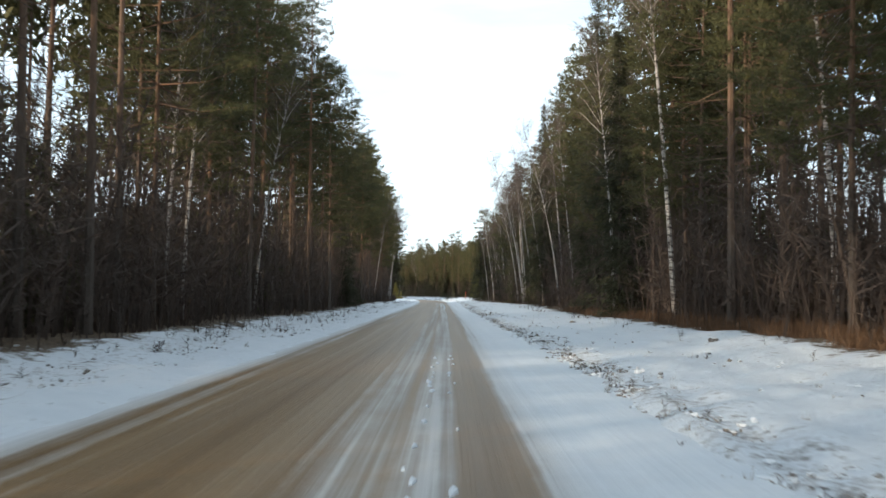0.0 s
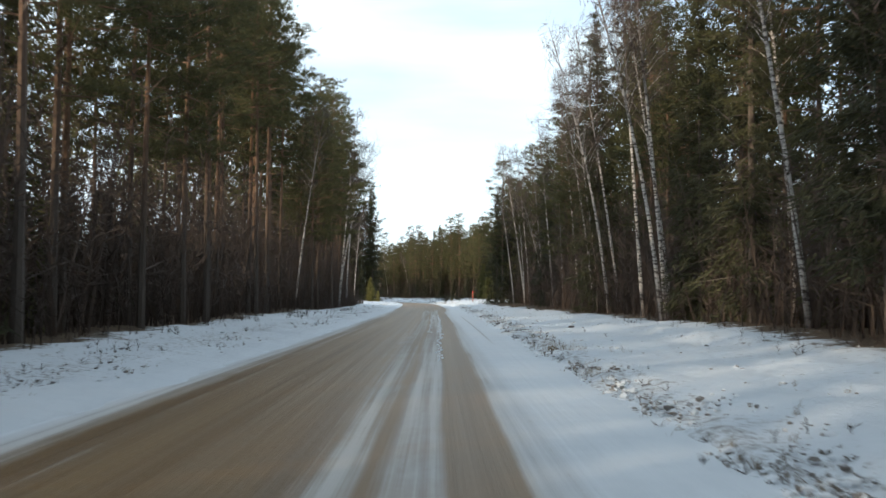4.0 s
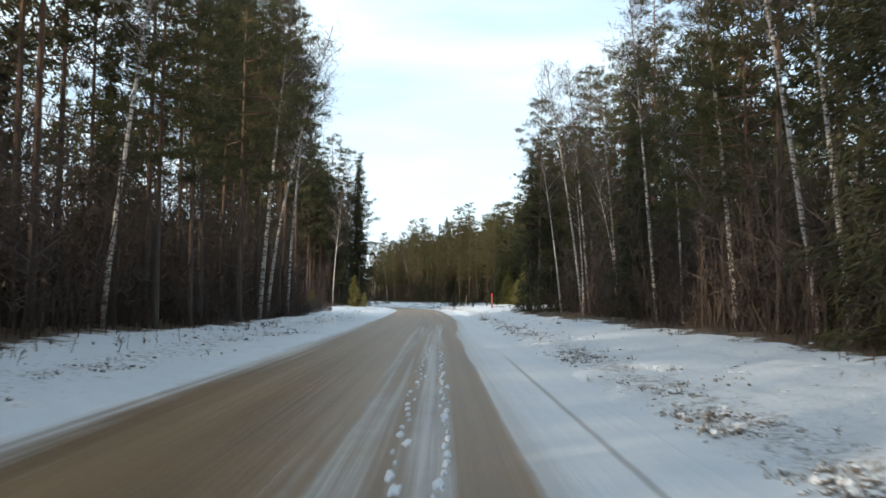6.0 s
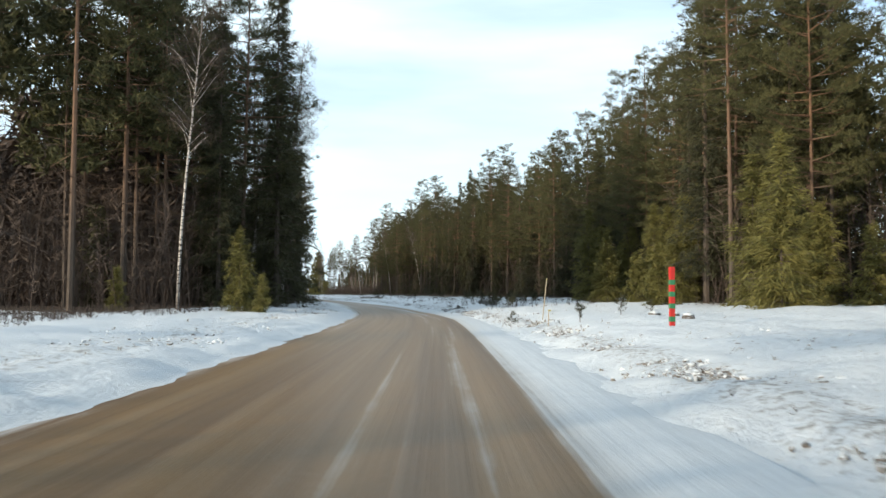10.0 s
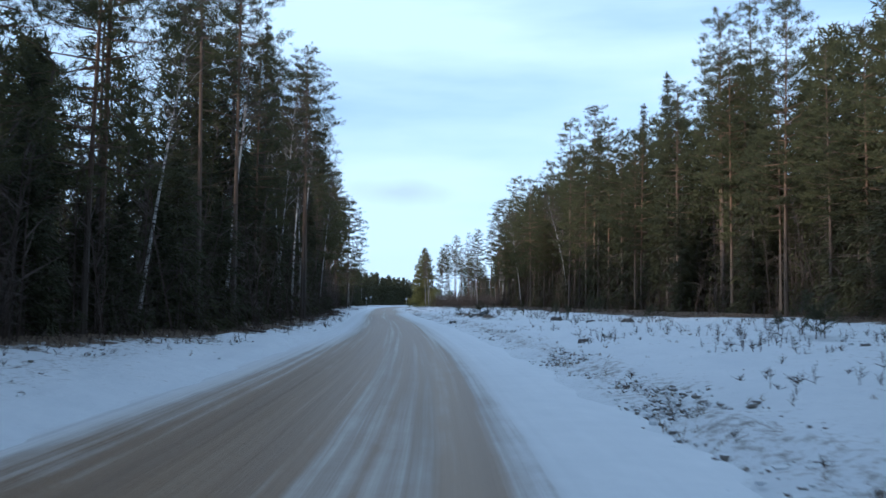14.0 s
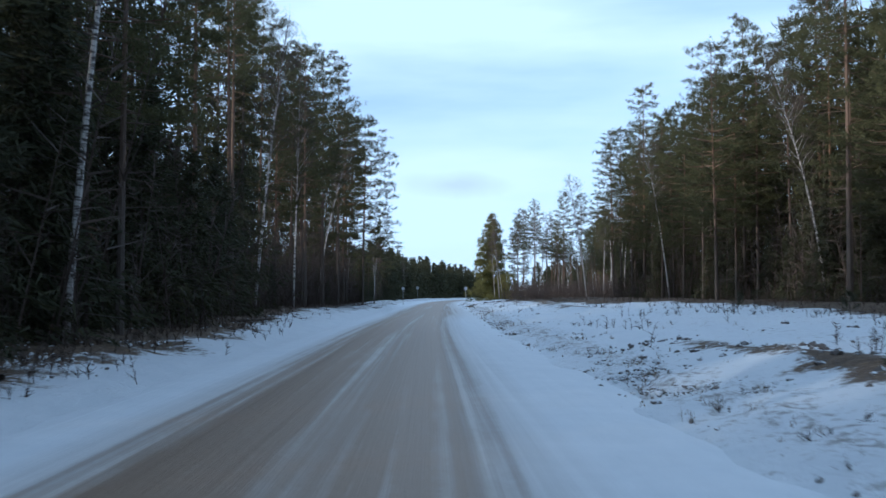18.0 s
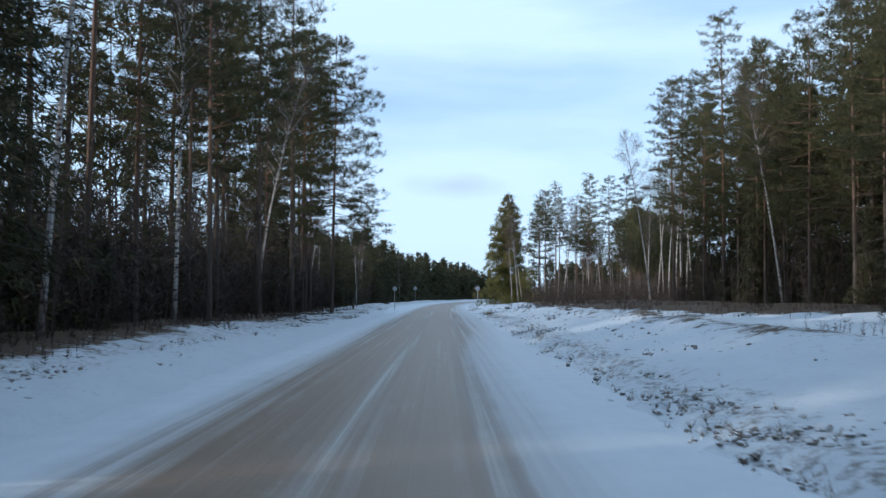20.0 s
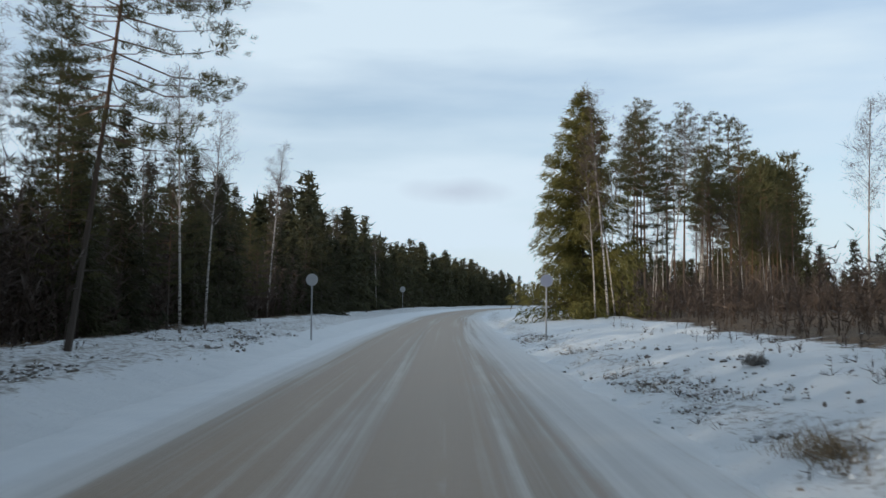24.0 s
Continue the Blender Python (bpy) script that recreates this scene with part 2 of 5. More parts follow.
def road_mat():
    """Sandy gravel, wet brown, with packed grey snow and ice between the wheel tracks."""
    mat, nt, bsdf, tco = base("snowy_gravel_road", 0.6)
    uv = nt.nodes.new("ShaderNodeUVMap")
    uv.uv_map = "along"
    sep = nt.nodes.new("ShaderNodeSeparateXYZ")
    nt.links.new(uv.outputs["UV"], sep.inputs["Vector"])
    u, v = sep.outputs["X"], sep.outputs["Y"]

    def over(value, v0, v1, a, b):
        r = nt.nodes.new("ShaderNodeMapRange")
        r.interpolation_type = "SMOOTHSTEP"
        for key, number in (("From Min", v0), ("From Max", v1), ("To Min", a), ("To Max", b)):
            r.inputs[key].default_value = number
        nt.links.new(value, r.inputs["Value"])
        return r.outputs["Result"]

    def curve(value, shape):
        """How much snow lies across the road, from -5 to 4 metres off the car's line."""
        c = nt.nodes.new("ShaderNodeFloatCurve")
        nt.links.new(math_of(nt, "DIVIDE", math_of(nt, "ADD", value, 5.0), 9.0), c.inputs["Value"])
        pts = c.mapping.curves[0].points
        while len(pts) < len(shape):
            pts.new(0.5, 0.5)
        for pt, (at, height) in zip(pts, shape):
            pt.location = ((at + 5.0) / 9.0, height)
            pt.handle_type = "VECTOR"
        c.mapping.update()
        return c.outputs["Value"]

    streaks = noise_of(nt, mapped(nt, uv.outputs["UV"], (5.5, 0.045, 1.0)), 1.0, 4.0, 0.55)
    lanes = noise_of(nt, mapped(nt, uv.outputs["UV"], (1.6, 0.03, 1.0)), 1.0, 3.0, 0.5)
    wander = noise_of(nt, mapped(nt, uv.outputs["UV"], (0.4, 0.05, 1.0)), 1.0, 2.0)
    patches = noise_of(nt, mapped(nt, uv.outputs["UV"], (2.2, 0.7, 1.0)), 1.0, 5.0, 0.6)
    fine = noise_of(nt, tco.outputs["Object"], 9.0, 6.0, 0.7)
    wob = math_of(nt, "ADD", u, math_of(nt, "MULTIPLY", math_of(nt, "SUBTRACT", wander, 0.5), 0.35))
    bare = over(math_of(nt, "ABSOLUTE", math_of(nt, "SUBTRACT", v, 188.0)), 50.0, 28.0, 0.0, 1.0)     # where the sun has thawed the gravel
    shifted = math_of(nt, "SUBTRACT", wob, math_of(nt, "MULTIPLY", math_of(nt, "GREATER_THAN", u, -0.6), math_of(nt, "MULTIPLY", bare, 0.5)))
    sunny = curve(shifted, [(-5.0, 1.1), (-4.3, 1.05), (-3.9, 0.78), (-3.4, 0.42), (-2.9, 0.12), (-2.4, 0.0), (-1.35, 0.04), (-1.08, 0.26), (-0.9, 0.56), (-0.58, 0.56), (-0.48, 0.18), (-0.38, 0.58), (-0.1, 0.68), (0.04, 0.66), (0.14, 0.05), (0.56, 0.02), (0.70, 0.75), (1.1, 0.98), (4.0, 1.1)])
    shady = curve(math_of(nt, "ADD", math_of(nt, "MINIMUM", wob, 0.0), math_of(nt, "DIVIDE", math_of(nt, "MAXIMUM", wob, 0.0), over(v, 340.0, 374.0, 1.0, 2.0))), [(-5.0, 1.1), (-3.3, 1.05), (-2.8, 0.78), (-2.4, 0.50), (-1.95, 0.20), (-1.35, 0.20), (-1.1, 0.44), (-0.75, 0.46), (-0.55, 0.18), (0.1, 0.16), (0.32, 0.46), (0.7, 0.76), (1.4, 1.05), (4.0, 1.1)])
    late = over(v, 240.0, 285.0, 0.0, 1.0)
    prof = math_of(nt, "ADD", math_of(nt, "MULTIPLY", sunny, math_of(nt, "SUBTRACT", 1.0, late)), math_of(nt, "MULTIPLY", shady, late))
    m = math_of(nt, "SUBTRACT", prof, math_of(nt, "MULTIPLY", bare, math_of(nt, "MULTIPLY", math_of(nt, "LESS_THAN", u, 0.95), 0.42)))
    m = math_of(nt, "ADD", m, math_of(nt, "MULTIPLY", math_of(nt, "SUBTRACT", streaks, 0.5), 1.05))
    m = math_of(nt, "ADD", m, math_of(nt, "MULTIPLY", math_of(nt, "SUBTRACT", lanes, 0.5), 0.5))
    m = math_of(nt, "ADD", m, math_of(nt, "MULTIPLY", math_of(nt, "SUBTRACT", patches, 0.5), 0.45))
    m = math_of(nt, "ADD", m, math_of(nt, "MULTIPLY", math_of(nt, "SUBTRACT", fine, 0.5), 0.18))
    mask = node(nt, "ShaderNodeMapRange", **{"From Min": 0.27, "From Max": 0.72})
    nt.links.new(m, mask.inputs["Value"])
    dirt = ramp_of(nt, lanes, [(0.3, (0.120, 0.068, 0.026)), (0.5, (0.175, 0.104, 0.041)), (0.7, (0.220, 0.139, 0.062))])
    dirt = mix_of(nt, math_of(nt, "MULTIPLY", fine, 0.35), dirt, (0.10, 0.062, 0.030))
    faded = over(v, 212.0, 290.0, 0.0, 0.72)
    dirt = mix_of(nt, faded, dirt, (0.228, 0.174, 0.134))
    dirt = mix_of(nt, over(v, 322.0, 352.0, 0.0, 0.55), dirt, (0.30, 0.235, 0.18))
    dirt = mix_of(nt, ramp_of(nt, streaks, [(0.45, (0.0, 0.0, 0.0)), (0.8, (0.34, 0.34, 0.34))]), dirt, (0.28, 0.215, 0.15))
    packed = mix_of(nt, ramp_of(nt, streaks, [(0.35, (0.0, 0.0, 0.0)), (0.65, (1.0, 1.0, 1.0))]), (0.25, 0.222, 0.19), (0.45, 0.43, 0.405))
    side = node(nt, "ShaderNodeMapRange", **{"From Min": 0.55, "From Max": 1.05})
    nt.links.new(prof, side.inputs["Value"])
    drift = mix_of(nt, noise_of(nt, tco.outputs["Object"], 1.6, 6.0, 0.65), (0.52, 0.565, 0.61), (0.67, 0.70, 0.73))
    snow = mix_of(nt, side.outputs["Result"], packed, drift)
    rut = node(nt, "ShaderNodeMapRange", **{"From Min": 0.015, "From Max": 0.055, "To Min": 0.5, "To Max": 0.0})      # a tyre's edge cut into the snow
    nt.links.new(math_of(nt, "ABSOLUTE", math_of(nt, "SUBTRACT", u, 1.52)), rut.inputs["Value"])
    ends = node(nt, "ShaderNodeMapRange", **{"From Min": 12.0, "From Max": 18.0, "To Min": 1.0, "To Max": 0.0})
    nt.links.new(math_of(nt, "ABSOLUTE", math_of(nt, "SUBTRACT", v, 110.0)), ends.inputs["Value"])
    snow = mix_of(nt, math_of(nt, "MULTIPLY", rut.outputs["Result"], ends.outputs["Result"]), snow, (0.16, 0.135, 0.11))
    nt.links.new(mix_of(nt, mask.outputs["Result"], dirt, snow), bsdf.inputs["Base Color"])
    nt.links.new(over(mask.outputs["Result"], 0.0, 1.0, 0.5, 0.75), bsdf.inputs["Roughness"])
    bumped(nt, bsdf, math_of(nt, "ADD", math_of(nt, "MULTIPLY", fine, 0.3), math_of(nt, "MULTIPLY", streaks, 0.7)), 0.45, 0.05)
    return mat


def plain_mat(name, a, b, scale, rough=0.7, metal=0.0):
    mat, nt, bsdf, tco = base(name, rough)
    n = noise_of(nt, tco.outputs["Object"], scale, 5.0, 0.65)
    nt.links.new(mix_of(nt, n, a, b), bsdf.inputs["Base Color"])
    bsdf.inputs["Metallic"].default_value = metal
    bumped(nt, bsdf, n, 0.3, 0.01)
    return mat


def capped_mat(name, a, b, cover):
    """Soil or stone with snow caught on its upper side."""
    mat, nt, bsdf, tco = base(name, 0.85)
    geo = nt.nodes.new("ShaderNodeNewGeometry")
    sep = nt.nodes.new("ShaderNodeSeparateXYZ")
    nt.links.new(geo.outputs["Normal"], sep.inputs["Vector"])
    n = noise_of(nt, tco.outputs["Object"], 11.0, 5.0, 0.65)
    soil = mix_of(nt, n, a, b)
    m = math_of(nt, "ADD", sep.outputs["Z"], math_of(nt, "MULTIPLY", math_of(nt, "SUBTRACT", geo.outputs["Random Per Island"], 0.5), 1.2))
    lie = node(nt, "ShaderNodeMapRange", **{"From Min": cover, "From Max": cover + 0.35})
    nt.links.new(math_of(nt, "ADD", m, math_of(nt, "MULTIPLY", n, 0.3)), lie.inputs["Value"])
    nt.links.new(mix_of(nt, lie.outputs["Result"], soil, (0.60, 0.64, 0.68)), bsdf.inputs["Base Color"])
    bumped(nt, bsdf, n, 0.5, 0.02)
    return mat


SNOW, ROAD = snow_ground_mat(), road_mat()
PINE_BARK = bark_mat("pine_bark", (0.10, 0.08, 0.066), (0.23, 0.128, 0.073), 3.0, 9.0)
SPRUCE_BARK = bark_mat("spruce_bark", (0.11, 0.09, 0.075), (0.13, 0.10, 0.08), 3.0, 9.0)
BIRCH_BARK = birch_mat()
PINE_NEEDLES = foliage_mat("pine_needles", (0.033, 0.036, 0.018), (0.124, 0.119, 0.048))
SPRUCE_NEEDLES = foliage_mat("spruce_needles", (0.028, 0.032, 0.018), (0.076, 0.074, 0.036))
TWIGS = foliage_mat("bare_twigs", (0.040, 0.031, 0.027), (0.104, 0.078, 0.064), 0.05)
FROSTED = foliage_mat("frosted_twigs", (0.07, 0.068, 0.06), (0.36, 0.36, 0.36), 0.1)
BROWN_GRASS = foliage_mat("brown_grass", (0.085, 0.050, 0.030), (0.21, 0.125, 0.07), 0.2)
DRY_GRASS = foliage_mat("dry_grass", (0.11, 0.085, 0.055), (0.30, 0.24, 0.165), 0.2)
# yellow-green of young pines; also a sunlit tone painted on spruce form 4
YOUNG_OR_SUNLIT_NEEDLES = foliage_mat("young_needles", (0.075, 0.078, 0.026), (0.20, 0.18, 0.055))
SNOW_LUMP = plain_mat("snow_lump", (0.55, 0.59, 0.63), (0.70, 0.72, 0.74), 9.0, 0.7)
RED_PAINT = plain_mat("red_paint", (0.52, 0.035, 0.03), (0.38, 0.03, 0.028), 14.0, 0.5)
GREEN_PAINT = plain_mat("green_paint", (0.03, 0.16, 0.075), (0.05, 0.20, 0.10), 14.0, 0.5)
STEEL = plain_mat("galvanised_steel", (0.28, 0.29, 0.30), (0.42, 0.43, 0.44), 20.0, 0.5, 0.6)
SIGN_BACK = plain_mat("sign_back", (0.30, 0.31, 0.32), (0.40, 0.41, 0.42), 10.0, 0.55)
SIGN_FACE = plain_mat("sign_face", (0.22, 0.25, 0.34), (0.28, 0.31, 0.40), 10.0, 0.5)
PALE_WOOD = plain_mat("pale_wood", (0.42, 0.36, 0.26), (0.30, 0.25, 0.18), 16.0, 0.8)
WHITE_PAINT = plain_mat("white_paint", (0.78, 0.78, 0.77), (0.66, 0.66, 0.65), 16.0, 0.6)
RIBBON = plain_mat("faded_ribbon", (0.50, 0.46, 0.14), (0.40, 0.38, 0.16), 20.0, 0.7)
ROCK = capped_mat("dark_rock", (0.05, 0.044, 0.040), (0.17, 0.155, 0.145), 0.95)
CLOD = capped_mat("frozen_soil", (0.08, 0.07, 0.062), (0.28, 0.26, 0.24), 0.55)


# ---- geometry helpers ----
def as_mesh(name, verts, faces, mats, slots=None):
    me = bpy.data.meshes.new(name)
    me.from_pydata(verts, [], faces)
    for m in mats:
        me.materials.append(m)
    if slots is not None:
        me.polygons.foreach_set("material_index", slots)
    return me


def tri_mesh(name, tris, mat):
    """A mesh from an array of triangles (n, 3, 3)."""
    n = len(tris)
    me = bpy.data.meshes.new(name)
    me.vertices.add(n * 3)
    me.vertices.foreach_set("co", np.ascontiguousarray(tris, dtype=np.float32).ravel())
    me.loops.add(n * 3)
    me.loops.foreach_set("vertex_index", np.arange(n * 3, dtype=np.int32))
    me.polygons.add(n)
    me.polygons.foreach_set("loop_start", np.arange(0, n * 3, 3, dtype=np.int32))
    me.polygons.foreach_set("loop_total", np.full(n, 3, dtype=np.int32))
    me.materials.append(mat)
    me.update(calc_edges=True)
    me.validate()
    return me


def tube_into(verts, faces, pts, radii, sides, rng):
    start = len(verts)
    a0 = rng.random() * 6.28
    for i, (p, r) in enumerate(zip(pts, radii)):
        d = Vector(pts[min(i + 1, len(pts) - 1)]) - Vector(pts[max(i - 1, 0)])
        d.normalize()
        side = d.cross(Vector((0.31, 0.17, 0.93)) if abs(d.z) < 0.9 else Vector((1, 0, 0))).normalized()
        other = d.cross(side)
        for k in range(sides):
            a = a0 + 6.2832 * k / sides
            q = Vector(p) + side * (math.cos(a) * r) + other * (math.sin(a) * r)
            verts.append(q[:])
    for i in range(len(pts) - 1):
        for k in range(sides):
            a, b = start + i * sides + k, start + i * sides + (k + 1) % sides
            faces.append((a, b, b + sides, a + sides))
    faces.append(tuple(start + (len(pts) - 1) * sides + k for k in range(sides)))


def blades(rs, centres, dirs, length, width, count, spread):
    """Narrow triangles that fan out of each centre round its direction."""
    c, d = np.repeat(centres, count, 0), np.repeat(dirs, count, 0)
    n = len(c)
    d = d + rs.normal(0, spread, (n, 3))
    d /= np.linalg.norm(d, axis=1, keepdims=True) + 1e-9
    s = np.cross(d, rs.normal(0, 1, (n, 3)))
    s /= np.linalg.norm(s, axis=1, keepdims=True) + 1e-9
    le = length * rs.uniform(0.6, 1.25, (n, 1))
    w = width * rs.uniform(0.7, 1.3, (n, 1))
    root = c + rs.normal(0, 0.25 * length, (n, 3)) - d * le * 0.3
    return np.stack([root - s * w * 0.5, root + s * w * 0.5, root + d * le], 1)


def part(name, me, parent, label=""):
    ob = new(name, me)
    ob.parent = parent
    return tagged(ob, label=label) if label else ob


# ---- trees ----
def trunk_line(rng, h, lean, wobble):
    ax, ay = rng.uniform(-1, 1) * wobble, rng.uniform(-1, 1) * wobble
    ph = rng.random() * 6.28
    n = 9
    out = []
    for i in range(n):
        f = i / (n - 1)
        out.append((ax * math.sin(f * 3.5 + ph) - ax * math.sin(ph) + lean * (0.65 * f + 0.35 * f * f) * h, ay * math.sin(f * 2.7 + ph) - ay * math.sin(ph), f * h))
    return out


def along(line, f):
    g = min(max(f, 0.0), 0.9999) * (len(line) - 1)
    i = int(g)
    return Vector(line[i]).lerp(Vector(line[i + 1]), g - i)


def wood(name, tv, tf, verts, faces, mat):
    """A trunk and the limbs that grow out of it, as one mesh."""
    n = len(tv)
    return as_mesh(name, tv + verts, tf + [tuple(i + n for i in f) for f in faces], [mat])


def pine_meshes(seed, h, bare, reach, dense, fine, limbs=True, level=1.0):
    """Scots pine: a long bare trunk with dead stubs, then limbs in whorls that carry clumps of needles."""
    rng, rs = random.Random(seed), np.random.RandomState(seed)
    line = trunk_line(rng, h, 0.0, 0.12)
    tv, tf, verts, faces = [], [], [], []
    r0 = 0.0068 * h
    tube_into(tv, tf, line, [r0 * (1.12 if i == 0 else 1 - 0.88 * i / 8) for i in range(9)], 7 if limbs else 4, rng)
    cs, ds = [], []
    loose = []
    z = min(bare, 0.5) * h * 0.3
    while z < bare * h:                                     # dead lower branches
        a = rng.random() * 6.28
        p = along(line, z / h)
        le = rng.uniform(0.6, 2.1)
        if limbs:
            tip = p + Vector((math.cos(a), math.sin(a), rng.uniform(-0.35, 0.1))) * le
            bv, bf = (verts, faces) if not fine or len(loose) >= 5 else ([], [])
            tube_into(bv, bf, [p[:], tip[:]], [0.02, 0.006], 3, rng)
            for g in (0.4, 0.55, 0.7, 0.85):                # bare twigs
                q, n = p.lerp(tip, g), len(bv)
                end = q + Vector((rng.gauss(0, 0.3), rng.gauss(0, 0.3), rng.uniform(-0.4, 0.3))) * le * 0.6
                bv.extend([(q + Vector((0, 0, 0.011)))[:], (q - Vector((0, 0, 0.011)))[:], end[:]])
                bf.append((n, n + 1, n + 2))
            if bv is not verts:
                loose.append((bv, bf))
        z += rng.uniform(0.2, 0.5)
    z = bare * h
    pads, shoots = (2.4, 7) if fine else ((4.2, 3) if limbs else (7.0, 2))
    while z < h * 0.985:
        f = (z - bare * h) / (h * (1 - bare))
        start = rng.random() * 6.28
        many = rng.choice((3, 4, 5, 5))
        for k in range(many):                               # a whorl of limbs
            a = start + 6.28 * k / many + rng.gauss(0, 0.3)
            prof = min(1.0, 0.55 + 2.2 * f) * (1 - f) ** 0.6 + 0.10
            le = reach * prof * rng.uniform(0.5, 1.25)
            rise = (level - 1) * 0.12 - 0.06 + 0.55 * f * level + rng.uniform(-0.14, 0.14)
            p = along(line, z / h + rng.uniform(-0.008, 0.008))
            d = Vector((math.cos(a), math.sin(a), rise))
            side = Vector((-d.y, d.x, 0.0))
            mid, tip = p + d * le * 0.55 - Vector((0, 0, 0.03 * le)), p + d * le + Vector((0, 0, 0.10 * le))
            if limbs:
                tube_into(verts, faces, [p[:], mid[:], tip[:]], [(0.014 + 0.011 * le) * (0.5 + 0.5 * level), 0.010 + 0.004 * le, 0.005], 3, rng)
            many_pads = max(2 if limbs else 1, int(pads * le * dense / 6.0 + 0.5))
            for j in range(many_pads):                      # flat pads of shoots on side twigs towards the limb's end
                g = 1.0 if j == 0 else 1.0 - 0.7 * rng.random() ** 1.2
                q = p.lerp(mid, g / 0.55) if g < 0.55 else mid.lerp(tip, (g - 0.55) / 0.45)
                out = d * 0.12 * le + side * (rng.choice((-1, 1)) * rng.uniform(0.2, 1.0) * 0.30 * le * (1.25 - g)) + Vector((0, 0, rng.uniform(0.0, 0.16)))
                c = q + out
                if fine:
                    n = len(verts)
                    verts.extend([(q + Vector((0, 0, 0.012)))[:], (q - Vector((0, 0, 0.012)))[:], c[:]])
                    faces.append((n, n + 1, n + 2))
                wide = (0.17 + 0.045 * le) * (1.0 if fine else 1.25)
                for i in range(shoots):
                    off = Vector((rng.gauss(0, wide), rng.gauss(0, wide), rng.gauss(0.03, 0.07)))
                    cs.append((c + off)[:])
                    ds.append((d * 0.35 + Vector((0, 0, 0.45)) + off * 1.6)[:])
        z += rng.uniform(0.45, 0.95) * (1.0 if limbs else 1.15) * (1.0 if level == 1.0 else 0.62)
    for j in range(int(dense * 3)):
        cs.append((along(line, 0.97) + Vector((rng.gauss(0, 0.22), rng.gauss(0, 0.22), rng.gauss(0, 0.35))))[:])
        ds.append((0, 0, 1))
    cs, ds = np.array(cs), np.array(ds)
    ds /= np.linalg.norm(ds, axis=1, keepdims=True)
    tris = blades(rs, cs, ds, *((0.25, 0.025, 12, 0.55) if fine else ((0.50, 0.09, 6, 0.6) if limbs else (0.80, 0.19, 7, 0.8))))
    return wood("trunk", tv, tf, verts, faces, PINE_BARK), tri_mesh("crown", tris, PINE_NEEDLES), *[as_mesh("dead_branch", v, f, [PINE_BARK]) for v, f in loose]


def spruce_meshes(seed, h, bare, reach, dense, fine, needles=None, limbs=True, shape=0.85):
    """Spruce: a narrow cone of drooping boughs."""
    rng, rs = random.Random(seed), np.random.RandomState(seed)
    line = trunk_line(rng, h, 0.0, 0.05)
    tv, tf, verts, faces = [], [], [], []
    tube_into(tv, tf, line, [0.0085 * h * (1 - 0.93 * i / 8) for i in range(9)], 6, rng)
    cs, ds = [], []
    z = bare * h + 0.15
    while z < h * 0.99:
        f = (z - bare * h) / (h * (1 - bare))
        for k in range(rng.choice((4, 5, 5, 6))):
            a = rng.random() * 6.28
            le = (reach * (1 - f) ** shape + 0.12) * rng.uniform(0.5, 1.2)
            d = Vector((math.cos(a), math.sin(a), -0.38 + 0.75 * f + rng.uniform(-0.12, 0.12)))
            p = along(line, z / h)
            tip = p + d * le + Vector((0, 0, 0.12 * le))
            if limbs:
                tube_into(verts, faces, [p[:], tip[:]], [0.012 + 0.006 * le, 0.004], 3, rng)
            side = Vector((-d.y, d.x, 0))
            for j in range(max(2 if limbs else 1, int(dense * le))):
                g = rng.uniform(0.12, 1.0)
                q = p.lerp(tip, g) + side * rng.gauss(0, 0.17 * le * (1.1 - g * 0.7)) + Vector((0, 0, rng.gauss(-0.02 * le, 0.085 * le)))
                cs.append(q[:])
                ds.append((d * 0.8 + side * rng.uniform(-0.6, 0.6) + Vector((0, 0, -0.35)))[:])
        z += rng.uniform(0.22, 0.42) * (0.6 + h / 30) * (1.0 if limbs else 1.8)
    cs.append((0, 0, h))
    ds.append((0, 0, 1))
    cs, ds = np.array(cs), np.array(ds)
    ds /= np.linalg.norm(ds, axis=1, keepdims=True)
    tris = blades(rs, cs, ds, *((0.42, 0.05, 9, 0.42) if fine else ((0.5, 0.09, 6, 0.42) if limbs else (0.75, 0.17, 6, 0.55))))
    return wood("trunk", tv, tf, verts, faces, SPRUCE_BARK), tri_mesh("crown", tris, needles or SPRUCE_NEEDLES)


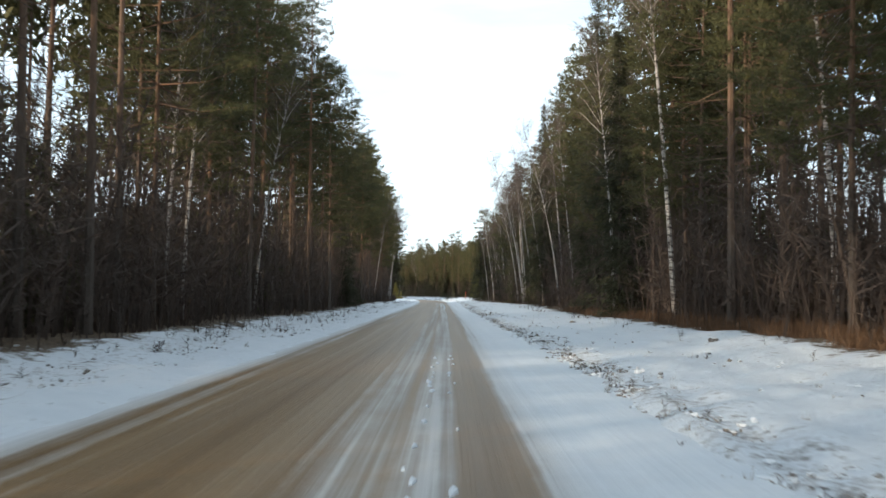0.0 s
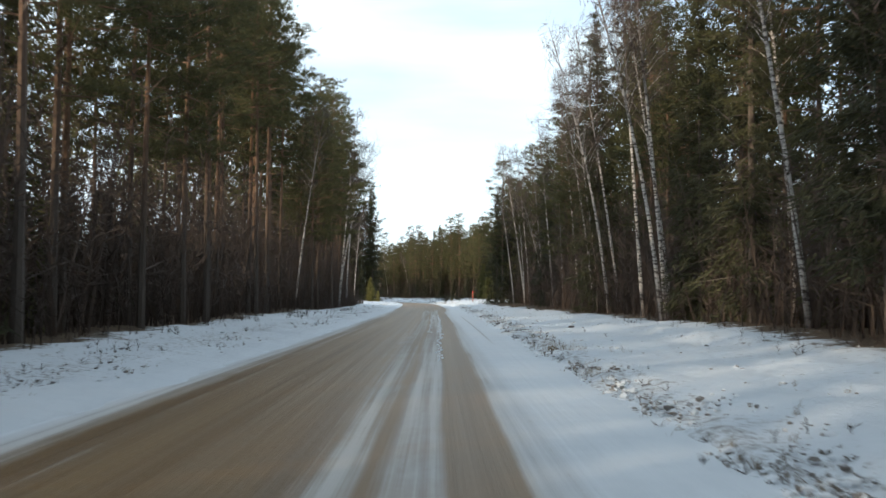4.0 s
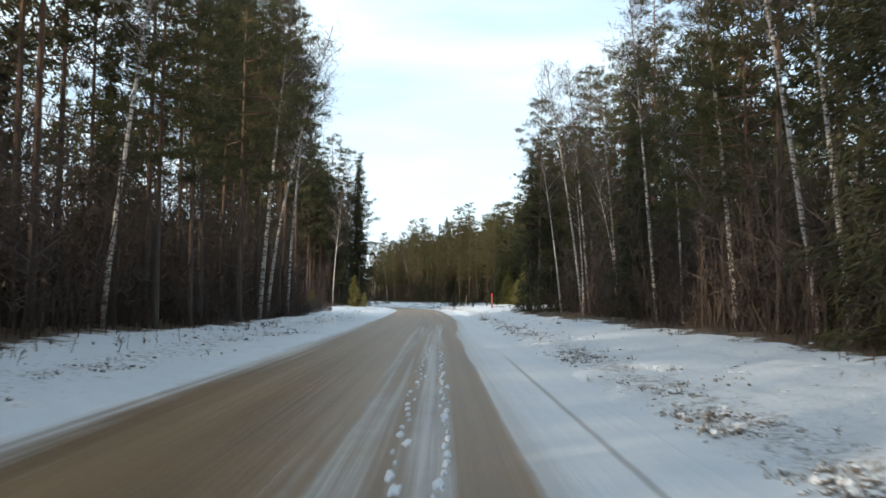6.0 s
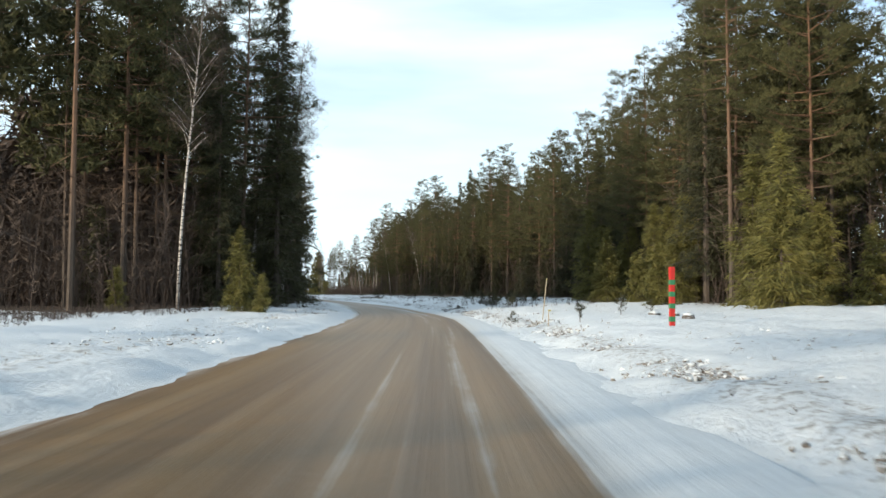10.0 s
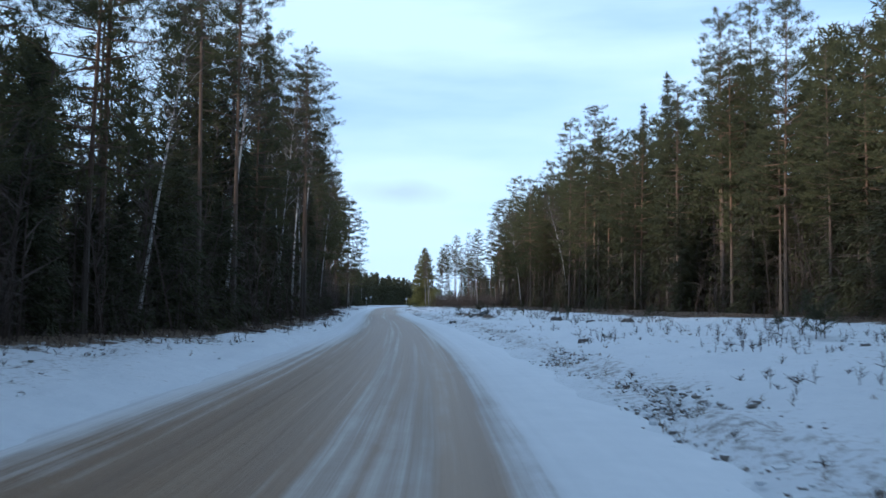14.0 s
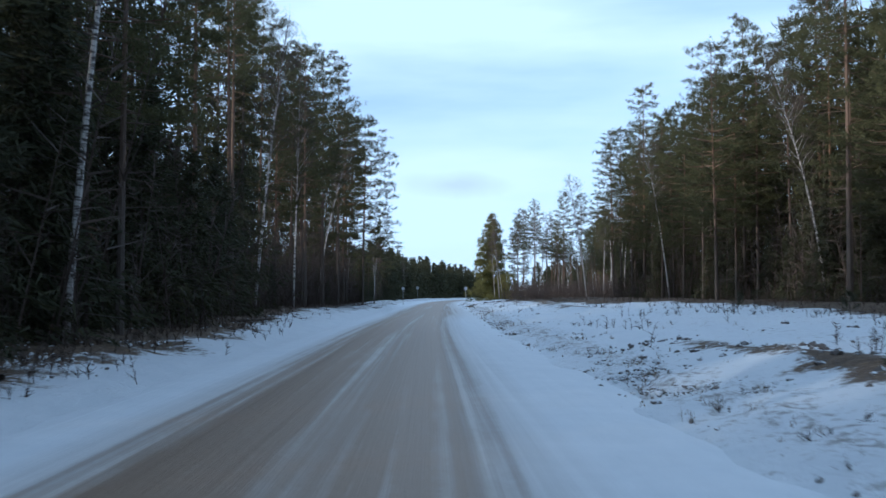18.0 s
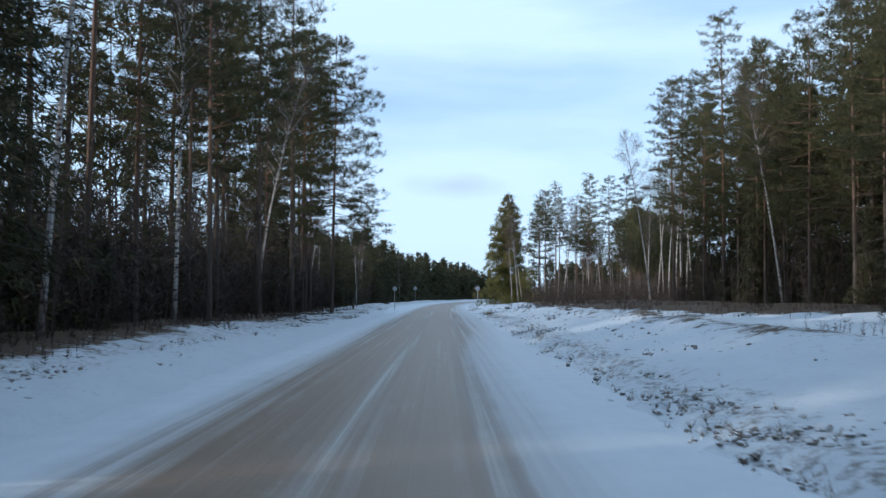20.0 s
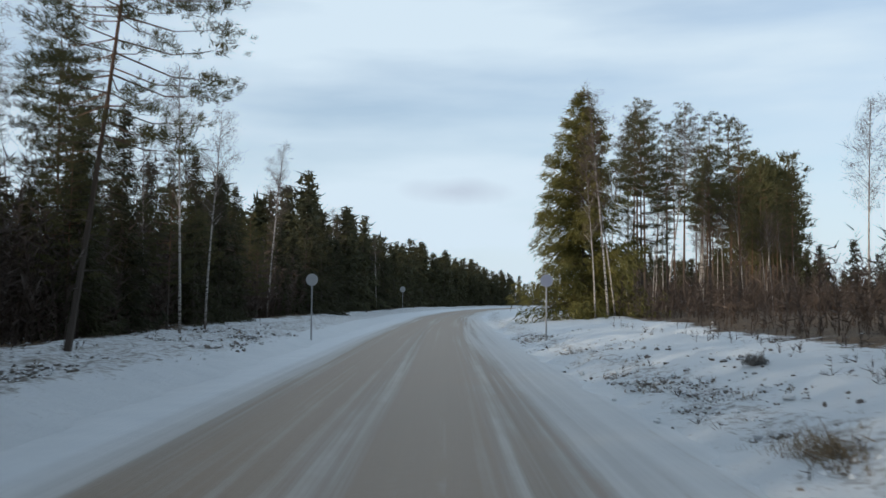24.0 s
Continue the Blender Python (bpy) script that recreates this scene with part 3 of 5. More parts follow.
def birch_meshes(seed, h, bare, lean, twigs):
    """Birch without leaves: a pale leaning trunk, rising limbs and a haze of fine twigs."""
    rng, rs = random.Random(seed), np.random.RandomState(seed)
    line = trunk_line(rng, h, lean, 0.22)
    tv, tf, verts, faces = [], [], [], []
    tube_into(tv, tf, line, [0.0056 * h * (1 - 0.94 * i / 8) + 0.008 for i in range(9)], 6, rng)
    cs, ds, loose = [], [], []
    z = bare * h
    while z < h * 0.98:
        f = (z - bare * h) / (h * (1 - bare))
        a = rng.random() * 6.28
        le = (2.6 * (1 - f) ** 0.7 * min(1.0, 0.4 + f * 2) + 0.3) * rng.uniform(0.6, 1.2)
        d = Vector((math.cos(a), math.sin(a), rng.uniform(0.9, 1.7)))
        p = along(line, z / h)
        mid = p + d * le * 0.5
        tip = mid + Vector((d.x * 0.6, d.y * 0.6, d.z * 0.35)) * le * 0.5
        bv, bf = (verts, faces) if len(loose) >= 4 else ([], [])
        tube_into(bv, bf, [p[:], mid[:], tip[:]], [0.010 + 0.006 * le, 0.012, 0.004], 3, rng)
        if bv is not verts:
            loose.append((bv, bf))
        for j in range(int(twigs * le)):
            g = rng.uniform(0.2, 1.0)
            q = p.lerp(mid, g * 2) if g < 0.5 else mid.lerp(tip, g * 2 - 1)
            cs.append((q + Vector((rng.gauss(0, 0.25), rng.gauss(0, 0.25), rng.gauss(0, 0.15))))[:])
            ds.append((d.normalized() * 0.5 + Vector((rng.gauss(0, 0.5), rng.gauss(0, 0.5), rng.uniform(-0.5, 0.6))))[:])
        z += rng.uniform(0.16, 0.34)
    cs, ds = np.array(cs), np.array(ds)
    ds /= np.linalg.norm(ds, axis=1, keepdims=True)
    tris = blades(rs, cs, ds, 0.75, 0.022, 4, 0.35)
    return wood("trunk", tv, tf, verts, faces, BIRCH_BARK), tri_mesh("crown", tris, TWIGS), *[as_mesh("limb", v, f, [BIRCH_BARK]) for v, f in loose]


def sapling_meshes(seed, h, reach):
    """A seedling pine with a few upswept twigs."""
    rng, rs = random.Random(seed), np.random.RandomState(seed)
    verts, faces = [], []
    line = trunk_line(rng, h, 0.0, 0.02)
    tube_into(verts, faces, line, [0.014 * (1 - 0.8 * i / 8) for i in range(9)], 5, rng)
    cs, ds = [], []
    for k in range(16):
        a, f = rng.random() * 6.28, rng.uniform(0.15, 0.95)
        p = along(line, f)
        tip = p + Vector((math.cos(a), math.sin(a), 0.5)) * reach * (1.1 - f * 0.8)
        tube_into(verts, faces, [p[:], tip[:]], [0.006, 0.002], 3, rng)
        for g in (0.4, 0.6, 0.8, 1.0):
            cs.append(p.lerp(tip, g)[:])
            ds.append(((tip - p).normalized() + Vector((0, 0, 0.3)))[:])
    cs, ds = np.array(cs), np.array(ds)
    return as_mesh("trunk", verts, faces, [SPRUCE_BARK]), tri_mesh("crown", blades(rs, cs, ds, 0.10, 0.012, 9, 0.6), SPRUCE_NEEDLES)


def bush_meshes(seed, h, reach, mat):
    """A low twiggy bush: stems that fan out of one root, with fine shoots."""
    rng, rs = random.Random(seed), np.random.RandomState(seed)
    tv, tf, verts, faces, cs, ds = [], [], [], [], [], []
    tube_into(tv, tf, [(0, 0, -0.08), (0, 0, h * 0.3), (0.02, 0.01, h * 0.8)], [0.02, 0.014, 0.005], 5, rng)
    for k in range(22):
        a, up = rng.random() * 6.28, rng.uniform(0.35, 1.0)
        tip = Vector((math.cos(a) * reach * (1.15 - 0.6 * up), math.sin(a) * reach * (1.15 - 0.6 * up), h * up))
        mid = tip * 0.5 + Vector((0, 0, 0.08 * h))
        tube_into(verts, faces, [(0, 0, 0.0), mid[:], tip[:]], [0.010, 0.007, 0.002], 3, rng)
        for g in (0.45, 0.6, 0.75, 0.9, 1.0):
            cs.append((mid.lerp(tip, g * 2 - 1) if g > 0.5 else mid)[:])
            ds.append((tip.normalized() + Vector((0, 0, 0.4)))[:])
    return wood("stem", tv, tf, verts, faces, SPRUCE_BARK), tri_mesh("foliage", blades(rs, np.array(cs), np.array(ds), 0.13, 0.016, 9, 0.55), mat)


def tree_thing(name, meshes, label, category, group):
    ob = tagged(new(name), label, category, group)
    for me in meshes:
        part(me.name.split(".")[0], me, ob)
    return ob


# ---- the lie of the land ----
LINE = [(-2000, 0.0), (-60, 0.0), (0, 0.0), (27, -0.1), (59, -0.4), (86, -0.77), (105, -0.95), (132, -1.4), (159, -2.0), (176, -2.5), (185, -2.86), (200, -3.5), (212, -4.1), (221, -4.65), (229, -5.6), (244, -8.05), (260, -11.26), (275, -14.75), (289, -18.3), (303, -22.0), (334, -30.6), (353, -35.5), (377, -41.8), (415, -51.7), (450, -60.0), (480, -65.6), (508, -70.0), (560, -74.0), (650, -69.0), (4000, 600.0)]
LY, LX = np.array([p[0] for p in LINE]), np.array([p[1] for p in LINE])


def way_x(y):
    """The line that the car follows, eased over its bends."""
    y = np.asarray(y, dtype=float)
    return sum(np.interp(y + d, LY, LX) * w for d, w in ((-8, 0.25), (0, 0.5), (8, 0.25)))


LEFT_EDGE = [(-100, -8.0), (60, -8.2), (120, -9.5), (165, -9.0), (172, -11.0), (176, -62.0), (211, -64.0), (215, -13.0), (228, -11.0), (250, -9.2), (265, -8.2), (276, -6.5), (325, -6.6), (345, -8.8), (377, -8.6), (400, -10.0), (440, -9.5), (600, -9.0)]
RIGHT_EDGE = [(-100, 9.0), (60, 9.0), (100, 10.0), (165, 9.5), (182, 9.0), (187, 26.0), (212, 24.0), (222, 15.0), (240, 18.0), (260, 21.0), (300, 23.0), (360, 22.0), (410, 21.0), (414, 60.0), (600, 60.0)]


LITTER_RIGHT = [(-100, 9.0), (60, 9.0), (100, 10.0), (160, 9.0), (172, 7.6), (187, 8.2), (192, 20.0), (205, 24.0), (240, 19.0), (280, 17.0), (300, 13.0), (330, 14.0), (350, 16.0), (375, 10.5), (395, 9.0), (420, 9.5), (470, 14.0), (600, 14.0)]


def edge(table, y):
    return np.interp(y, [p[0] for p in table], [p[1] for p in table])


BANK_U = [-40, -14, -8, -7, -5.4, -4.6, -3.9, 2.2, 2.8, 3.5, 5.0, 7.0, 10.0, 15.0, 19.0, 24.0, 40.0]
BANK_A = [0.4, 0.35, 0.28, 0.15, 0.06, 0.07, -0.06, -0.06, 0.01, 0.07, 0.1, 0.2, 0.36, 0.4, 0.4, 0.45, 0.5]
BANK_B = [0.5, 0.45, 0.42, 0.34, 0.26, 0.14, -0.06, -0.06, 0.01, 0.14, 0.38, 0.53, 0.62, 0.8, 0.9, 0.85, 0.8]


def ground_z(y, u):
    """Height of the ground at distance y along and u across from the car's line."""
    y, u = np.asarray(y, dtype=float), np.asarray(u, dtype=float)
    k = np.clip((y - 165) / 35, 0, 1)
    z = np.interp(u, BANK_U, BANK_A) * (1 - k) + np.interp(u, BANK_U, BANK_B) * k
    off = np.clip(np.maximum(-4.6 - u, u - 2.6), 0, 5) / 5
    near = np.clip(1 - np.abs(u) / 120, 0, 1)
    roll = 0.11 * np.sin(y * 0.21 + u * 0.33) * np.sin(u * 0.41 - y * 0.13 + 1.0) + 0.05 * np.sin(y * 0.83 + u * 1.1) * np.sin(u * 1.35 - y * 0.47) + 0.03 * np.sin(y * 2.3 - u * 1.7)
    rim = (0.035 * np.sin(y * 0.71) + 0.03 * np.sin(y * 1.93 + 1.0) + 0.02 * np.sin(y * 4.1)) * (np.exp(-(((u - 2.8) / 0.7) ** 2)) + np.exp(-(((u + 4.5) / 0.5) ** 2)))
    berm = 0.26 * np.exp(-(((u - 5.3) / 0.8) ** 2)) * np.clip((y - 294) / 5, 0, 1) * np.clip((320 - y) / 6, 0, 1)
    berm = berm + 0.24 * np.exp(-(((u - 7.0) / 1.0) ** 2)) * np.clip((y - 336) / 8, 0, 1) * np.clip((392 - y) / 8, 0, 1)
    return z + roll * off * near + rim + berm * (0.75 + 0.35 * np.sin(y * 1.7) * np.sin(y * 0.63 + u))


def band_u(y):
    """How far off the car's line the ploughed shoulder runs."""
    return np.interp(y, [0, 60, 90, 125, 160, 186, 222], [2.55, 2.5, 2.65, 3.05, 3.4, 3.6, 3.15]) + 0.12 * np.sin(np.asarray(y) * 0.07)


def lumps(rs, shape, passes):
    """Smoothed random relief of unit height."""
    a = rs.normal(0, 1, shape)
    for k in range(passes):
        for axis in (0, 1):
            a = (np.roll(a, 1, axis) + 2 * a + np.roll(a, -1, axis)) / 4
    return a / a.std()


def stand(y, u):
    """World place of a spot y along and u across."""
    return float(way_x(y) + u), y, float(ground_z(y, u)) - (0.03 if u < 1.8 or u > 2.8 else -0.012)


def spot(x, y):
    """World place of the ground at x, y."""
    return x, y, float(ground_z(y, x - float(way_x(y)))) - 0.03


def grid_mesh(name, ys, us, Z, mat):
    Y, U = np.meshgrid(ys, us, indexing="ij")
    X = way_x(Y) + U
    nu = len(us)
    idx = np.arange(len(ys) * nu).reshape(len(ys), nu)
    quads = np.stack([idx[:-1, :-1], idx[:-1, 1:], idx[1:, 1:], idx[1:, :-1]], -1).reshape(-1, 4)
    me = as_mesh(name, np.stack([X, Y, Z], -1).reshape(-1, 3).tolist(), quads.tolist(), [mat])
    me.polygons.foreach_set("use_smooth", np.ones(len(quads), dtype=bool))
    return me, Y, U, quads


def build_ground():
    ys = np.concatenate([[-1500, -500, -200, -100], np.arange(-50, 0, 1.0), np.arange(0, 412, 0.36), np.arange(412, 430, 1.0), np.arange(430, 640, 6), [800, 1200, 2000, 3500]])
    us = np.concatenate([[-1800, -700, -250, -110, -70, -50], np.arange(-40, -14, 3), np.arange(-14, -9, 0.5), np.arange(-9, -4.2, 0.2), np.arange(-4.2, 2, 0.8), np.arange(2, 9, 0.2), np.arange(9, 18, 0.45), np.arange(18, 44, 2), [50, 70, 110, 250, 700, 1800]])
    Y, U = np.meshgrid(ys, us, indexing="ij")
    rs = np.random.RandomState(5)
    fine = np.clip(np.maximum(-4.3 - U, U - 2.0) * 1.5, 0, 1) * (np.abs(U) < 30)
    ridge = np.exp(-(((U - band_u(Y) - 0.2) / 0.8) ** 2)) + 0.6 * np.exp(-(((U + 6.2) / 1.2) ** 2))
    Z = ground_z(Y, U) + fine * (0.012 + 0.03 * ridge) * lumps(rs, U.shape, 1) + fine * (0.022 + 0.02 * ridge) * lumps(rs, U.shape, 5)
    me, Y, U, quads = grid_mesh("ground", ys, us, Z, SNOW)
    ragged = (5.0 * np.sin(U * 0.17) + 3.0 * np.sin(U * 0.43 + 1.0)) * np.clip((-12 - U) / 10, 0, 1)
    west = edge(LEFT_EDGE, Y + ragged) + 6.0 * np.sin(Y * 0.4) * np.clip((-12 - edge(LEFT_EDGE, Y)) / 20, 0, 1)
    lit = np.maximum((west + 1.6 + 0.8 * np.clip((Y - 250) / 15, 0, 1) - U) / 2.2, (U - edge(LITTER_RIGHT, Y) + 1.8) / 2.2)
    lit = np.maximum(lit, 0.36 * np.clip((-10.5 - U) / 3, 0, 1) * (Y > 150) * (Y < 230) * (U > -60))
    lit = np.clip(lit, 0, 1) * (0.95 - 0.3 * np.clip((np.abs(U) - 60) / 30, 0, 1))
    soil_ridge = np.exp(-(((U - 5.1) / 0.6) ** 2)) * np.clip((Y - 294) / 4, 0, 1) * np.clip((322 - Y) / 4, 0, 1) * 0.8
    heath = np.exp(-(((U - 7.2) / 1.3) ** 2)) * np.clip((Y - 338) / 8, 0, 1) * np.clip((395 - Y) / 8, 0, 1) * 0.5
    lit = np.maximum(lit, np.maximum(soil_ridge, heath))
    scuff = 0.95 * np.exp(-(((U - band_u(Y) - 0.25) / 0.75) ** 2)) + 0.75 * np.exp(-(((U + 6.4) / 1.2) ** 2)) + 0.42 * np.clip((U - 4.5) / 2.5, 0, 1) + 0.6 * (U < -5.2) * np.clip((Y - 350) / 15, 0, 1)
    me.attributes.new("litter", "FLOAT", "POINT").data.foreach_set("value", lit.ravel().astype(np.float32))
    me.attributes.new("scuff", "FLOAT", "POINT").data.foreach_set("value", np.clip(scuff, 0, 1).ravel().astype(np.float32))
    return tagged(new("ground", me), "snow-covered verges and brown forest floor with needle litter", "ground", kind="structure")


def build_road():
    ys = np.concatenate([np.arange(-40, 430, 0.6), np.arange(430, 640, 3)])
    us = np.arange(-4.5, 2.81, 0.13)
    Y, U = np.meshgrid(ys, us, indexing="ij")
    rs = np.random.RandomState(8)
    Z = 0.045 - 0.0024 * (U + 0.9) ** 2
    for at, depth, wide in ((-2.4, 0.02, 0.4), (-0.75, 0.015, 0.22), (0.42, 0.02, 0.22), (1.25, 0.015, 0.2)):
        Z = Z - depth * np.exp(-((U - at - 0.12 * np.sin(Y * 0.05)) / wide) ** 2)
    Z = Z + rs.normal(0, 0.0012, Z.shape) + np.clip(U - 0.9, 0, 1) * rs.normal(0, 0.004, Z.shape)
    rim = np.clip(np.minimum(U + 4.5, 2.8 - U) / 0.7, 0, 1) ** 0.7
    Z = Z * rim - 0.05 * (1 - rim)
    me, Y, U, quads = grid_mesh("road", ys, us, Z, ROAD)
    uv = me.uv_layers.new(name="along")
    flat = np.stack([U, Y], -1).reshape(-1, 2)[quads.ravel()]
    uv.data.foreach_set("uv", flat.astype(np.float32).ravel())
    return tagged(new("road", me), "sandy gravel road with wheel tracks in packed snow", "road", kind="structure")


build_ground()
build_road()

# ---- forest ----
PINE_L, SPRUCE_L, BIRCH_L = "tall Scots pine with a long bare trunk and high crown", "dark green spruce with drooping boughs to the ground", "slender leafless birch with white bark and dark marks"
VARIANTS = {}
for i, (h, bare, reach) in enumerate(((22.0, 0.50, 2.6), (24.0, 0.54, 2.5), (20.0, 0.34, 2.9), (23.0, 0.58, 2.3), (18.0, 0.28, 2.9), (16.5, 0.26, 3.0), (15.0, 0.42, 2.8))):
    VARIANTS["pine", i] = tree_thing("pine_tree", pine_meshes(100 + i, h, bare, reach, (6.0, 6.0, 6.5, 6.0, 6.5, 4.0, 3.4)[i], True, True, 0.35 if i > 4 else 1.0), PINE_L, "tree", "roadside pines")
# form 4, the lone spruce: sunlight put into its needle colour
for i, (h, bare, reach) in enumerate(((20.0, 0.03, 2.5), (15.0, 0.02, 2.1), (22.0, 0.10, 2.4), (10.0, 0.02, 1.7), (13.5, 0.02, 4.3))):
    VARIANTS["spruce", i] = tree_thing("spruce_tree", spruce_meshes(200 + i, h, bare, reach, 14.0 if i == 4 else 5.0, True, YOUNG_OR_SUNLIT_NEEDLES if i == 4 else None, True, 0.8 if i == 4 else 0.85), SPRUCE_L, "tree", "roadside spruces")
for i, (h, lean, bare) in enumerate(((18.0, 0.15, 0.5), (20.0, 0.09, 0.55), (16.5, 0.2, 0.45), (17.0, 0.04, 0.45))):
    VARIANTS["birch", i] = tree_thing("birch_tree", birch_meshes(300 + i, h, bare, lean, 7), BIRCH_L, "tree", "roadside birches")
for i, (h, reach) in enumerate(((5.5, 1.5), (4.0, 1.2), (7.5, 1.8))):
    VARIANTS["young", i] = tree_thing("young_pine", spruce_meshes(400 + i, h, 0.02, reach, 6.0, True, YOUNG_OR_SUNLIT_NEEDLES), "bushy young pine with yellow-green needles", "tree", "young pines")
for i, h in enumerate((7.0, 6.0)):
    VARIANTS["back_young", i] = tree_thing("young_spruce", spruce_meshes(450 + i, h, 0.02, 1.7, 3.6, True), "bushy dark young spruce in a low dense wood", "tree", "young spruces")
for i, (h, reach) in enumerate(((0.9, 0.35), (0.65, 0.28))):
    VARIANTS["sapling", i] = tree_thing("pine_sapling", sapling_meshes(430 + i, h, reach), "knee-high pine sapling standing in the snow", "sapling", "saplings on the verge")
for i, (h, reach, mat) in enumerate(((0.40, 0.30, FROSTED), (0.30, 0.34, FROSTED), (0.62, 0.36, FROSTED))):
    VARIANTS["bush", i] = tree_thing("bush", bush_meshes(470 + i, h, reach, mat), "low dark twiggy bush dusted by snow on the verge", "bush", "bushes on the verge")
COUNT, USED, TAKEN = {"pine": 6, "spruce": 4, "birch": 4, "young": 3, "sapling": 2, "back_young": 2}, set(), []


def plant(kind, i, place, turn, size, label=""):
    ob = VARIANTS[kind, i]
    m = pose(*place, 0, 0, turn)
    if (kind, i) in USED:
        ob = copy_thing(ob, m)
    else:
        ob.matrix_basis = m
        USED.add((kind, i))
    ob.scale = (size, size, size)
    TAKEN.append((place[0], place[1]))
    return tagged(ob, label=label) if label else ob


